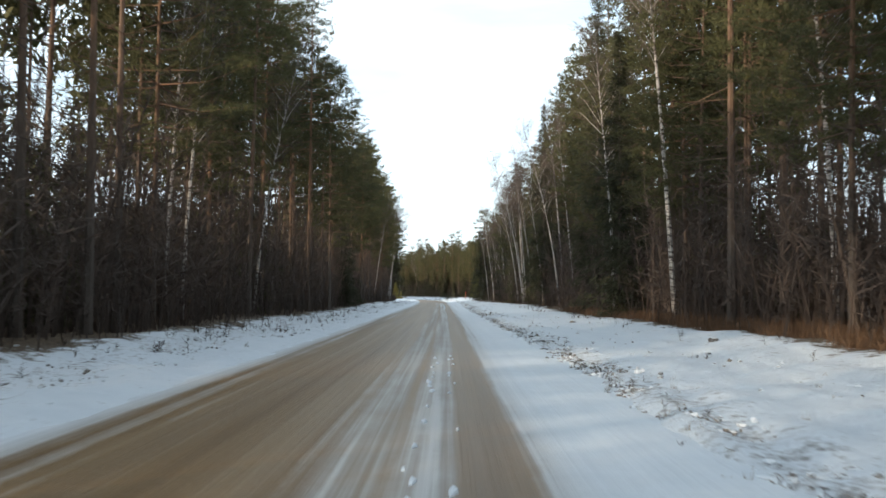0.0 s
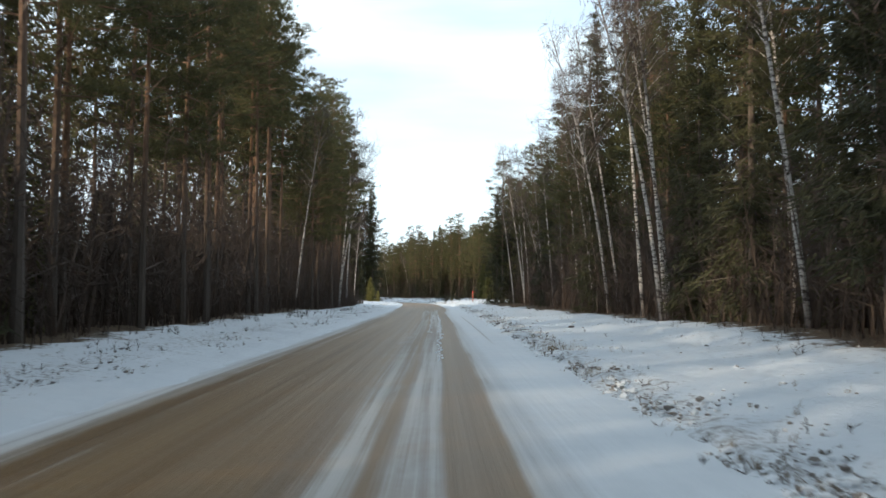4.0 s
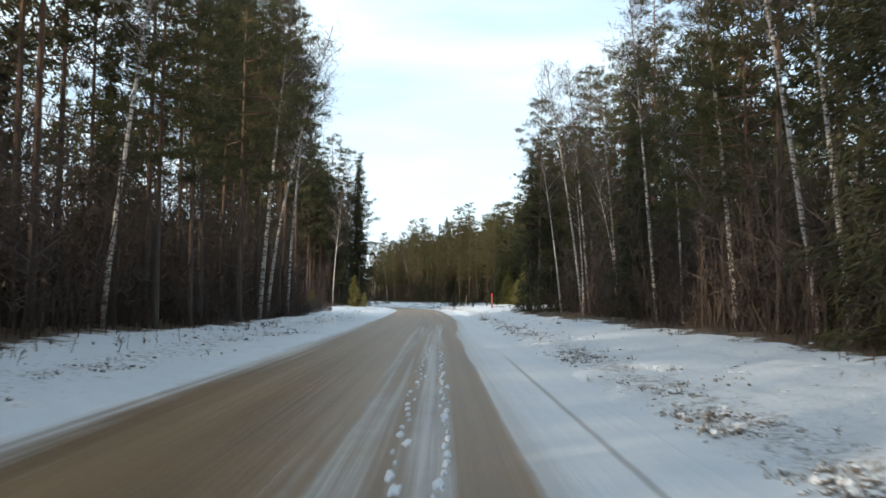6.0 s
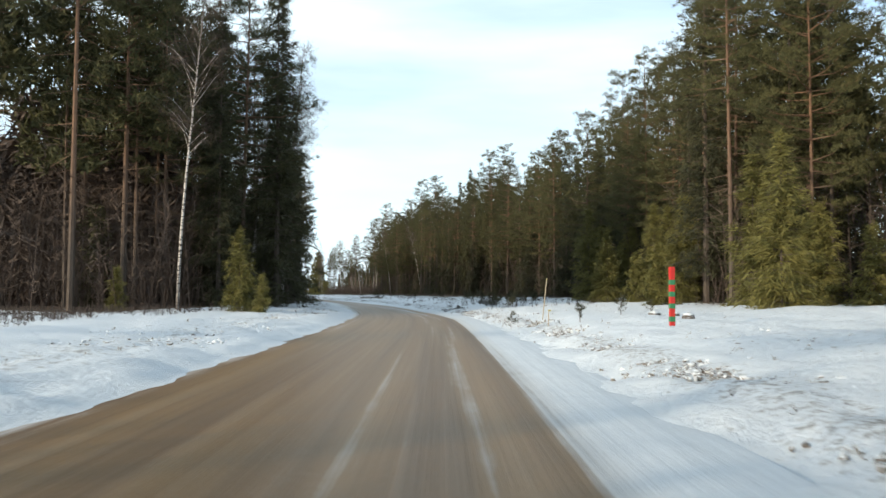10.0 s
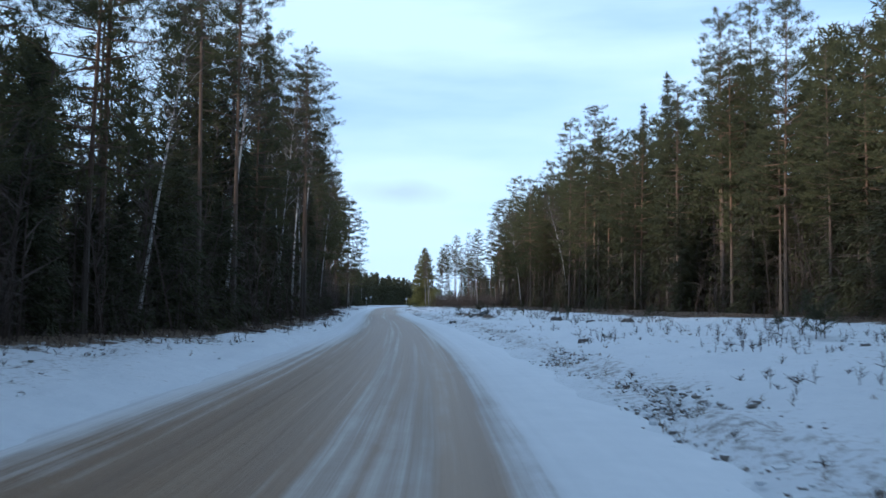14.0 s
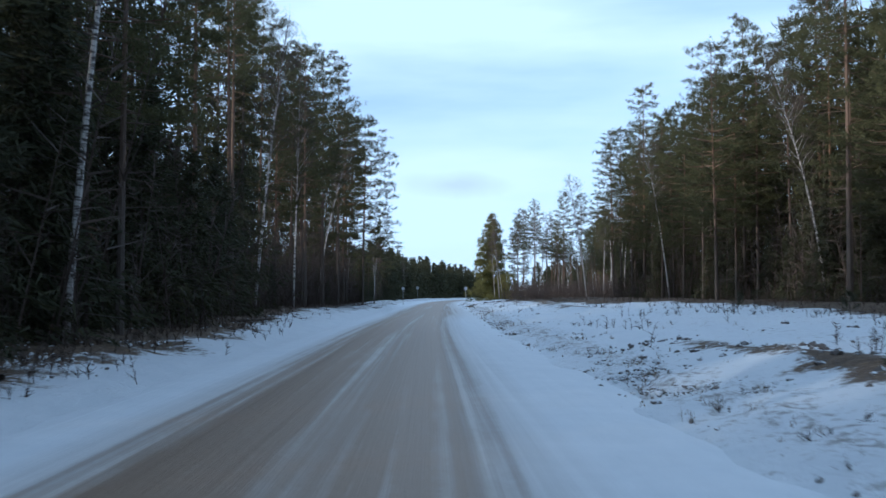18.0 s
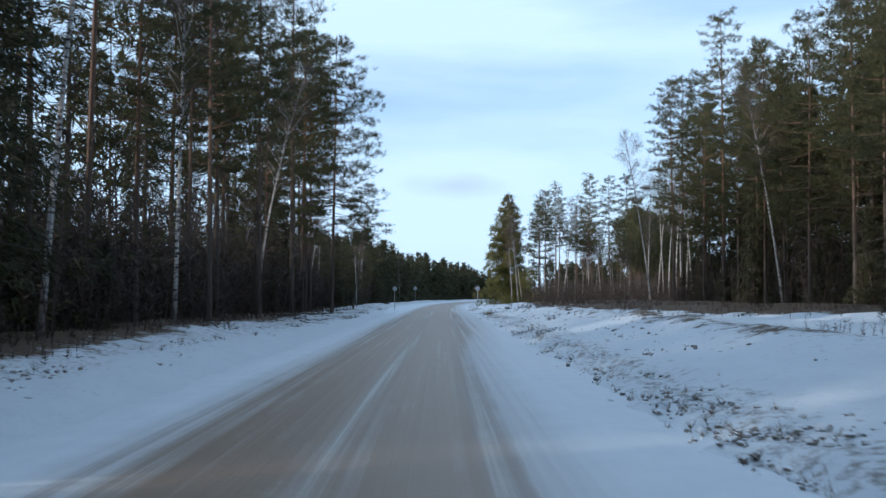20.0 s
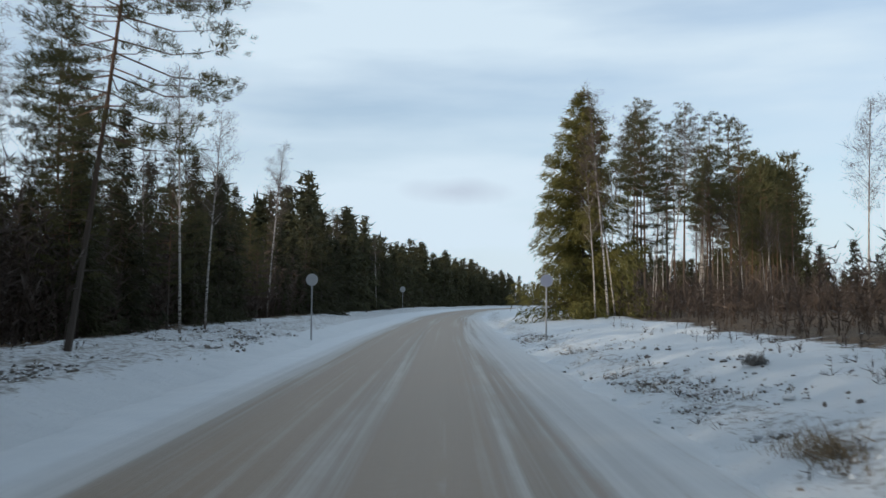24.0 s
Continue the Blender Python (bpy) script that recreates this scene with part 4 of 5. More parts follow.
# single trees that stand out along the drive: kind, form, x, y, turn, size
for kind, i, x, y, turn, size in (
    ("birch", 0, 9.9, 122.4, 175, 1.0), ("birch", 2, 9.0, 121.2, 190, 1.05), ("birch", 0, 10.2, 110.8, 185, 0.98), ("birch", 1, 8.9, 106.6, 170, 0.95), ("birch", 2, 8.4, 105.4, 178, 1.1),
    ("birch", 3, 11.5, 99.0, 190, 1.0), ("birch", 0, 9.6, 93.0, 180, 0.9), ("birch", 1, 10.8, 86.0, 160, 1.0), ("birch", 2, 9.5, 79.0, 185, 1.0),
    ("birch", 0, 7.9, 167.2, 180, 1.0), ("birch", 1, 8.6, 168.5, 175, 0.9), ("pine", 2, 6.2, 181.0, 20, 0.93), ("pine", 0, 10.8, 177.7, 80, 0.85), ("spruce", 0, 8.4, 184.0, 140, 0.8), ("spruce", 2, 6.6, 186.0, 20, 0.72), ("spruce", 1, 5.6, 182.6, 60, 0.95), ("spruce", 0, 11.0, 186.5, 10, 0.8), ("spruce", 1, 13.6, 187.5, 200, 0.95), ("spruce", 1, 6.9, 178.4, 200, 0.9), ("spruce", 2, 16.0, 188.0, 100, 0.75),
    ("pine", 2, 9.4, 172.5, 200, 0.95), ("spruce", 1, 8.8, 175.0, 0, 0.9), ("pine", 4, 10.0, 164.0, 20, 1.0),
    ("birch", 3, -16.6, 217.8, 20, 0.95), ("spruce", 0, -14.6, 229.8, 30, 1.08), ("pine", 4, -16.4, 228.6, 30, 1.22), ("pine", 1, -19.0, 231.8, 60, 1.03), ("pine", 1, -25.5, 234.0, 10, 1.12), ("pine", 0, -30.3, 224.0, 90, 1.08),
    ("pine", 3, -23.4, 222.8, 130, 1.0), ("pine", 0, -26.2, 218.5, 40, 0.98), ("pine", 3, -20.3, 220.5, 300, 1.0), ("pine", 1, -33.0, 219.5, 220, 0.9), ("pine", 3, -36.5, 223.0, 10, 1.0), ("pine", 0, -28.8, 221.2, 55, 0.92),
    ("spruce", 2, -15.6, 235.0, 120, 0.95), ("spruce", 0, -16.2, 241.5, 200, 0.8), ("young", 0, -14.0, 219.2, 0, 0.75), ("young", 1, -12.6, 218.0, 90, 0.45), ("young", 1, -19.0, 216.5, 140, 0.5),
    ("pine", 1, 13.6, 261.2, 30, 1.0), ("pine", 4, 8.2, 262.0, 30, 1.0), ("pine", 2, 14.5, 222.0, 30, 1.0), ("pine", 3, 16.5, 226.0, 200, 0.95), ("pine", 0, 19.0, 230.0, 0, 0.95), ("pine", 3, 13.0, 231.0, 80, 0.85),
    ("pine", 0, -0.2, 311.2, 0, 1.0), ("pine", 1, 1.8, 312.0, 90, 0.98), ("pine", 0, -13.0, 362.4, 20, 0.95), ("pine", 4, -19.2, 366.0, 200, 0.98), ("pine", 4, -3.2, 339.8, 10, 1.0), ("pine", 4, -7.0, 337.0, 90, 0.9),
    ("birch", 0, -30.4, 392.0, 170, 0.7), ("birch", 1, -30.5, 425.0, 10, 0.78), ("birch", 3, -28.6, 427.0, 60, 0.92), ("birch", 3, -27.0, 424.6, 200, 0.88), ("birch", 1, -26.0, 430.0, 120, 0.82), ("birch", 3, -24.0, 427.0, 300, 0.94), ("birch", 3, -29.4, 431.0, 30, 0.9), ("birch", 3, -31.6, 429.5, 80, 0.7), ("birch", 3, -28.0, 433.0, 110, 0.9), ("birch", 1, -29.8, 422.0, 250, 0.72), ("birch", 3, -25.4, 434.0, 10, 0.9), ("birch", 3, -27.6, 421.0, 330, 0.8),
    ("pine", 2, -28.0, 409.0, 60, 1.02), ("pine", 0, -26.0, 411.5, 140, 0.95), ("pine", 3, -28.8, 407.0, 220, 0.85), ("pine", 2, -47.9, 362.0, 200, 0.95), ("pine", 2, -48.6, 359.6, 80, 0.9), ("pine", 0, -50.4, 366.0, 20, 0.85), ("spruce", 2, -23.0, 402.0, 0, 0.9), ("birch", 1, -22.0, 405.0, 190, 0.95),
    ("pine", 5, -49.3, 379.0, 75, 1.06), ("pine", 5, -59.4, 399.5, 200, 0.57), ("pine", 5, -61.4, 397.5, 300, 0.5), ("pine", 5, -62.5, 404.0, 120, 0.55), ("birch", 3, -55.0, 399.0, 160, 0.45), ("birch", 3, -56.5, 403.0, 10, 0.42),
    ("spruce", 4, -46.5, 424.6, 40, 0.9), ("pine", 4, -43.6, 428.5, 90, 0.62), ("pine", 3, -44.2, 431.5, 10, 0.55), ("birch", 1, -45.0, 421.8, 180, 0.58), ("birch", 3, -45.6, 421.4, 170, 0.48), ("birch", 0, -44.7, 422.6, 185, 0.52), ("birch", 3, -46.2, 439.0, 0, 0.7), ("birch", 1, -45.2, 443.0, 90, 0.72), ("birch", 0, -42.4, 440.0, 0, 0.75),
    ("pine", 3, -41.0, 460.5, 0, 0.82), ("pine", 0, -36.0, 476.0, 0, 0.92), ("pine", 3, -44.8, 452.0, 90, 0.72), ("pine", 1, -38.5, 467.0, 45, 0.80), ("pine", 3, -34.0, 470.0, 180, 0.62), ("spruce", 1, -31.0, 474.0, 0, 0.7), ("spruce", 1, -46.6, 432.0, 0, 0.55),
    ("birch", 1, -33.0, 308.6, 0, 0.85), ("birch", 3, -34.2, 311.5, 20, 0.85), ("birch", 1, -10.5, 148.0, 0, 0.9), ("birch", 3, -11.0, 158.0, 20, 1.0), ("birch", 3, -18.6, 240.0, 20, 1.0), ("birch", 1, -17.7, 245.5, 340, 1.02), ("birch", 3, -18.6, 250.0, 10, 1.08), ("birch", 1, -19.8, 254.0, 20, 1.0), ("birch", 3, -26.8, 292.0, 20, 0.8), ("birch", 1, -27.5, 294.5, 200, 0.85), ("birch", 3, -28.6, 299.2, 90, 0.85), ("birch", 1, -29.2, 301.6, 10, 0.8), ("birch", 3, -30.0, 304.6, 160, 0.85), ("birch", 3, -22.6, 259.0, 350, 1.0), ("birch", 0, -17.6, 234.6, 60, 0.95), ("birch", 3, -28.5, 286.5, 20, 0.8), ("birch", 1, -30.0, 296.0, 10, 0.8),
):
    plant(kind, i, spot(x, y), turn, size)
plant("pine", 6, spot(-52.3, 390.8), 0, 0.64, "lone leaning pine with sparse level boughs").rotation_euler[1] = radians(7.5)

rng = random.Random(42)
for k in range(34):                                   # the slim front of the far stand
    y = rng.uniform(429, 458)
    west, east = float(np.interp(y, [424, 443, 460], [-44.6, -43.6, -40])), -41.8 + (y - 377) * 0.13
    plant(*(("birch", rng.choice((1, 3))) if k % 2 == 0 else ("pine", rng.choice((1, 3)))), spot(west + (east - west) * (k % 17) / 17.0, y), rng.uniform(0, 360), rng.uniform(0.46, 0.58) - 0.19 * (k % 17) / 17.0)


def free(x, y, gap):
    return all((x - a) ** 2 + (y - b) ** 2 > gap * gap for a, b in TAKEN)


def mixed(y, side):
    """Which trees stand along the edge there."""
    if side < 0 and y > 345:
        return (("birch", 0.14), ("pine", 0.86))
    if side > 0 and y < 70:
        return (("birch", 0.22), ("spruce", 0.12), ("pine", 0.66))
    if side > 0 and y < 165:
        return (("birch", 0.30), ("spruce", 0.26), ("pine", 0.44))
    if side < 0 and y < 60:
        return (("birch", 0.24), ("spruce", 0.12), ("pine", 0.64))
    if side > 0 and y > 222:
        return (("birch", 0.06), ("spruce", 0.28), ("pine", 0.66))
    if side < 0 and y < 120:
        return (("birch", 0.09), ("spruce", 0.25), ("pine", 0.66))
    if side < 0 and 246 < y < 275:
        return (("birch", 0.40), ("spruce", 0.26), ("pine", 0.34))
    if side < 0 and 222 < y < 345:
        return (("birch", 0.07), ("spruce", 0.58), ("pine", 0.35))
    return (("birch", 0.08), ("spruce", 0.2), ("pine", 0.72))


def growth(y, side):
    """How tall the wood stands there, against its tallest stretch."""
    if side < 0:
        return float(np.interp(y, [0, 90, 150, 172, 216, 235, 255, 352, 384, 392], [0.84, 0.86, 0.9, 0.9, 1.0, 0.9, 0.72, 0.8, 0.85, 0.45]))
    return float(np.interp(y, [0, 130, 150, 185, 210, 230, 300, 400], [1.0, 0.95, 0.82, 0.82, 0.92, 0.95, 0.9, 0.9]))


BEHIND = {"open": [], "dense": [], "third": [], "stand": []}
y = -8.0
while y < 412:
    for side in (-1, 1):
        if side < 0 and (170 < y < 217 or y > 392):
            continue
        e = float(edge(LEFT_EDGE if side < 0 else RIGHT_EDGE, y))
        for row in range(3):
            u, yy = e + side * (row * 2.6 + rng.uniform(-0.2, 2.2)), y + rng.uniform(-1.2, 1.2)
            if row == 2 and side < 0 and 200 < y < 244:
                continue
            if row:
                if side < 0 and y > 240 and rng.random() < ((0.75 if y < 280 else (0.45 if y < 312 else 0.0)) if y < 335 else (0.8 if row == 2 else 0.35)):
                    continue
                if y > 215 or (row == 1 and rng.random() < ((0.5 if y < 115 else 0.42) if side < 0 and y < 175 else (0.15 if side > 0 and y > 140 else 0.6))):
                    BEHIND["stand" if side < 0 and 200 < y < 244 else "open" if y < 215 else ("dense" if row == 1 else "third")].append((yy, u, growth(y, side)))
                continue
            k, kind = rng.random(), "pine"
            for kind, share in mixed(y, side):
                if k < share:
                    break
                k -= share
            i = rng.choice((0, 2, 4, 1) if side > 0 else (0, 1, 3, 2)) if kind == "pine" and (y < 172 or (side < 0 and y > 340)) else rng.randrange(5 if kind == "pine" else COUNT[kind])
            if kind == "pine" and side > 0 and y > 222:
                i = rng.choice((2, 4, 0, 2, 1))
            if kind == "pine" and side > 0 and y < 172:
                u += rng.uniform(0.8, 2.4)
            place = stand(yy, u)
            if free(place[0], place[1], 1.3):
                turn = (180 if side > 0 else 0) + rng.uniform(-50, 50) if kind == "birch" else rng.uniform(0, 360)
                plant(kind, i, place, turn, rng.uniform(0.85, 1.08) * growth(y, side))
    y += 2.5

# young pines: along the clearings, and the low young wood at the far end
for k in range(34):
    y, u = rng.uniform(211, 252), rng.uniform(11.5, 20)
    plant("young", rng.randrange(3), stand(y, u + 2.0 * (y > 225)), rng.uniform(0, 360), rng.uniform(0.55, 1.0))
for k in range(30):
    plant("young", rng.randrange(2), stand(rng.uniform(180, 214) if k < 14 else rng.uniform(213, 219), rng.uniform(-40, -18)), rng.uniform(0, 360), rng.uniform(0.2, 0.5))
y = 372.0
while y < 470:
    for row in range(3) if y > 393 else (1, 2):
        k, place, turn = rng.random(), stand(y + rng.uniform(-1, 1), -9.4 - row * 2.2 + rng.uniform(-1.2, 1.2)), rng.uniform(0, 360)
        if k < 0.2:
            plant("birch", rng.choice((1, 3)), place, turn, rng.uniform(0.28, 0.48))
        elif k < 0.45:
            plant("pine", rng.choice((0, 2, 4)), place, turn, rng.uniform(0.2, 0.3))
        else:
            plant(*(("spruce", 3) if row == 0 and y < 425 else ("back_young", rng.randrange(2))), place, turn, rng.uniform(0.42, 0.66) if row == 0 and y < 425 else rng.uniform(0.6, 1.05))
    y += 2.0
for x, y, i, s in ((-1.2, 208.5, 0, 0.8), (1.0, 206.0, 1, 1.0), (2.6, 207.5, 0, 0.9), (3.9, 209.0, 1, 0.8), (-11.6, 300.5, 0, 0.9), (-9.4, 297.8, 0, 1.3), (-8.7, 296.4, 0, 1.4), (-10.6, 295.6, 1, 1.2), (-17.0, 331.0, 1, 1.2), (-15.0, 328.0, 0, 1.0), (-13.4, 324.5, 1, 1.3), (-15.8, 320.0, 0, 1.1), (-6.5, 284.0, 1, 1.1), (-3.0, 273.5, 0, 0.8)):
    plant("sapling", i, spot(x, y), x * 77.0, s)
for x, y in ((-0.6, 241.0), (0.4, 242.0), (1.0, 240.2), (1.8, 241.0), (-0.2, 233.5), (-3.3, 266.0), (-1.4, 239.5), (2.4, 246.0), (-2.2, 262.0), (0.2, 249.0)):
    for k in range(3):
        plant("sapling", k % 2, spot(x + rng.gauss(0, 0.3), y + rng.gauss(0, 0.3)), rng.uniform(0, 360), rng.uniform(0.8, 1.3))
for x, y, i, s in ((-1.9, 250.9, 2, 0.8), (-2.1, 245.7, 0, 0.8), (-1.8, 245.1, 0, 0.8), (-1.8, 242.5, 2, 0.9), (-1.7, 241.5, 2, 1.0), (-1.4, 241.8, 2, 1.1), (-1.2, 241.2, 1, 1.4), (-4.6, 246.6, 1, 0.55), (-4.4, 245.9, 1, 0.6), (-3.8, 242.7, 0, 0.6), (-3.7, 241.1, 1, 0.6), (-3.7, 239.8, 0, 0.75), (-3.4, 239.0, 1, 0.65), (-3.2, 237.3, 1, 0.5), (-3.0, 237.4, 0, 0.5), (-17.3, 302.3, 0, 0.8), (-16.2, 299.6, 2, 0.7), (-18.3, 300.5, 0, 0.6), (-18.0, 300.3, 0, 0.5), (-16.0, 300.4, 2, 0.9), (-34.0, 372.5, 0, 0.8), (-33.2, 374.0, 1, 0.9), (-36.8, 387.0, 2, 0.8), (-38.2, 391.0, 0, 0.9), (-40.6, 391.6, 1, 0.8)):
    plant("bush", i, spot(x, y), x * 91.0, s * 0.75)
for x, y, s in ((-2.8, 250.9, 1.1), (-2.0, 247.8, 1.0), (-19.8, 311.8, 0.9), (-16.7, 301.2, 0.9), (-16.4, 300.7, 1.2)):
    plant("sapling", 0, spot(x, y), x * 57.0, s)
for k in range(26):
    y = rng.uniform(222, 392)
    plant("sapling", rng.randrange(2), stand(y, rng.uniform(6.5, 19)), rng.uniform(0, 360), rng.uniform(0.4, 0.9))


def baked(meshes):
    """The triangles of a trunk and of a crown."""
    out = []
    for me in meshes:
        me.calc_loop_triangles()
        co = np.empty(len(me.vertices) * 3, dtype=np.float32)
        me.vertices.foreach_get("co", co)
        ti = np.empty(len(me.loop_triangles) * 3, dtype=np.int32)
        me.loop_triangles.foreach_get("vertices", ti)
        out.append(co.reshape(-1, 3)[ti].reshape(-1, 3, 3))
    return [np.concatenate([out[0]] + out[2:]), out[1]]


def far_woods(label, spots, forms, seed, mats, size=(0.8, 1.1)):
    """Trees deeper in the forest, joined."""
    r = random.Random(seed)
    arrays = [baked(f) for f in forms]
    both = [[], []]
    for y, u, *grown in spots:
        s, a = r.uniform(*size) * (grown[0] if grown else 1.0), r.uniform(0, 6.28)
        rot = np.array([[math.cos(a), math.sin(a), 0], [-math.sin(a), math.cos(a), 0], [0, 0, 1]], dtype=np.float32) * s
        at = np.array(stand(y, u), dtype=np.float32)
        for mine, tris in zip(both, r.choice(arrays)):
            mine.append(tris @ rot + at)
    top = tagged(new("far_woods"), label, "forest", kind="stuff")
    part("trunks", tri_mesh("trunks", np.concatenate(both[0]), mats[0]), top)
    part("crowns", tri_mesh("crowns", np.concatenate(both[1]), mats[1]), top)


def pole_forms(seed, h, bare):
    """A plain far pine with few triangles."""
    return pine_meshes(seed, h, bare, 3.1, 0.9, False, False)


OPEN = [pole_forms(500, 22, 0.54), pole_forms(501, 24, 0.60), pole_forms(502, 20, 0.48), spruce_meshes(520, 12, 0.03, 2.4, 0.6, False, None, False)]
DENSE = [pole_forms(503, 21, 0.36), pole_forms(504, 23, 0.42), spruce_meshes(521, 18, 0.03, 3.0, 0.7, False, None, False), spruce_meshes(522, 15, 0.03, 2.9, 0.7, False, None, False)]
NEAR_OPEN = [pine_meshes(560, 22, 0.52, 2.6, 2.7, False), pine_meshes(561, 24, 0.58, 2.5, 2.7, False), pine_meshes(562, 20, 0.46, 2.7, 2.7, False), spruce_meshes(563, 14, 0.03, 2.5, 2.2, False)]
NEAR_DENSE = [pine_meshes(564, 21, 0.36, 2.9, 2.2, False), spruce_meshes(565, 18, 0.03, 2.9, 1.5, False), spruce_meshes(566, 15, 0.03, 2.9, 1.5, False)]
far_woods("second row of tall pines and spruces behind the road's edge", BEHIND["open"], NEAR_OPEN, 81, (PINE_BARK, PINE_NEEDLES))
far_woods("tall bare-trunked pines behind the clearing", BEHIND["stand"], NEAR_OPEN[:3], 86, (PINE_BARK, PINE_NEEDLES))
far_woods("second row of close-set spruces and pines in shade", BEHIND["dense"], NEAR_DENSE, 82, (SPRUCE_BARK, PINE_NEEDLES))
deep = {"open": [], "dense": BEHIND["third"], "stand": []}
# starts at -70: unseen trees behind the camera, added to shade the first stretch
y = -70.0
while y < 415:
    for side in (-1, 1):
        e = float(edge(LEFT_EDGE if side < 0 else RIGHT_EDGE, y))
        if side < 0 and y > 345:
            continue
        thick = "stand" if side < 0 and 200 < y < 250 else "dense" if y > 218 else "open"
        for row in range(6 if thick == "dense" else ((1 if y > 130 and side > 0 else 2) if y < 190 or thick == "stand" else 5)):
            deep[thick].append((y + rng.uniform(-2.5, 2.5), e + side * (8 + row * 5.4 + rng.uniform(-2.0, 2.0)), 0.72 if side < 0 and (y > 244 or 95 < y < 190) else 1.0))
    y += 5.4
far_woods("deep pine forest with bare trunks behind the road's edge", deep["open"], OPEN, 77, (PINE_BARK, PINE_NEEDLES), (0.7, 0.95))
far_woods("deep stand of tall pines behind the clearing", deep["stand"], OPEN[:3], 87, (PINE_BARK, PINE_NEEDLES), (0.75, 1.0))
far_woods("deep dark forest of pine and spruce behind the road", deep["dense"], DENSE, 83, (SPRUCE_BARK, PINE_NEEDLES), (0.66, 0.92))
spots = []
for k in range(620):
    y, side = rng.uniform(222, 410), rng.choice((-1, 1, 1))
    if side < 0 and y > 392:
        continue
    e = float(edge(LEFT_EDGE if side < 0 else RIGHT_EDGE, y))
    off, grown = rng.uniform(0.6, 9.0), rng.uniform(0.5, 1.15) * ((0.48 if side < 0 else 0.75) if y > 340 else 1.0)
    if off < 3.6:
        plant("back_young", rng.randrange(2), stand(y, e + side * off), rng.uniform(0, 360), grown * 1.1, "young dark spruce crowding under the taller trees at the forest's edge")
    else:
        spots.append((y, e + side * off, grown))
for k in range(210):
    y, side = rng.uniform(-5, 168), rng.choice((-1, -1, 1))
    spots.append((y, float(edge(LEFT_EDGE if side < 0 else RIGHT_EDGE, y)) + side * rng.uniform(4.0, 9.0), rng.uniform(0.4, 1.0)))
far_woods("bare brown undergrowth in the stand beyond the clearing", [(226 + abs(rng.gauss(0, 19)), -16 - abs(rng.gauss(0, 26)), rng.uniform(0.8, 1.8)) for k in range(430)], [spruce_meshes(552, 7.5, 0.0, 2.2, 2.0, False, None, False), spruce_meshes(553, 6.5, 0.0, 2.0, 2.0, False, None, False)], 85, (SPRUCE_BARK, TWIGS))
far_woods("young spruces and pines crowding under the taller trees", spots, [spruce_meshes(550, 8.0, 0.03, 2.0, 2.0, False, None, False), spruce_meshes(551, 6.5, 0.03, 1.9, 2.0, False, None, False)], 84, (SPRUCE_BARK, SPRUCE_NEEDLES))
spots = []
# rows before y = 0 are unseen, added to hold back the low sun
y = -110.0
while y < 372:
    for side in (-1, 1):
        if side < 0 and y > 335:
            continue
        e = float(edge(LEFT_EDGE if side < 0 else RIGHT_EDGE, y))
        for row in range(4):
            spots.append((y + rng.uniform(-4, 4), e + side * (46 + row * 9 + rng.uniform(-4, 4)), (0.66 if side < 0 else 1.0) if y > 215 else 0.62))
    y += 6.5
far_woods("dark heart of the forest far behind the road", spots, [spruce_meshes(540, 17, 0.0, 3.6, 0.6, False, None, False), spruce_meshes(541, 15, 0.0, 3.8, 0.6, False, None, False)], 80, (SPRUCE_BARK, SPRUCE_NEEDLES))
spots = []
while len(spots) < 62:
    y = rng.uniform(456, 525)
    west, east = float(np.interp(y, [424, 443, 460, 480, 525], [-45, -44, -40, -35.5, -27])), -41.8 + (y - 377) * 0.118
    spots.append((y, rng.uniform(west, max(east, west + 3)) - float(way_x(y))))
far_woods("stand of slim tall pines beyond the clearing", spots, [pine_meshes(510, 14.5, 0.4, 2.1, 1.9, False), pine_meshes(511, 13, 0.35, 2.0, 1.9, False), pine_meshes(512, 15.0, 0.45, 2.1, 1.9, False)], 78, (PINE_BARK, PINE_NEEDLES))
spots = [(rng.uniform(470, 700), rng.uniform(-70, -9)) for k in range(260)] + [(rng.uniform(500, 700), rng.uniform(38, 170)) for k in range(200)] + [(rng.uniform(470, 520), rng.uniform(46, 120)) for k in range(130)] + [(rng.uniform(530, 600), rng.uniform(14, 60), 1.2) for k in range(190)] + [(rng.uniform(396, 430), rng.uniform(-45, -15), 0.62) for k in range(90)] + [(rng.uniform(430, 470), rng.uniform(-45, -15), 0.85) for k in range(90)] + [(rng.uniform(430, 600), rng.uniform(-20, -9.2), 1.15) for k in range(330)]
far_woods("low young wood far down the road", spots, [spruce_meshes(530, 7.5, 0.03, 1.9, 1.5, False, None, False), spruce_meshes(531, 6.5, 0.03, 1.7, 1.5, False, None, False)], 79, (SPRUCE_BARK, SPRUCE_NEEDLES), (0.75, 1.15))


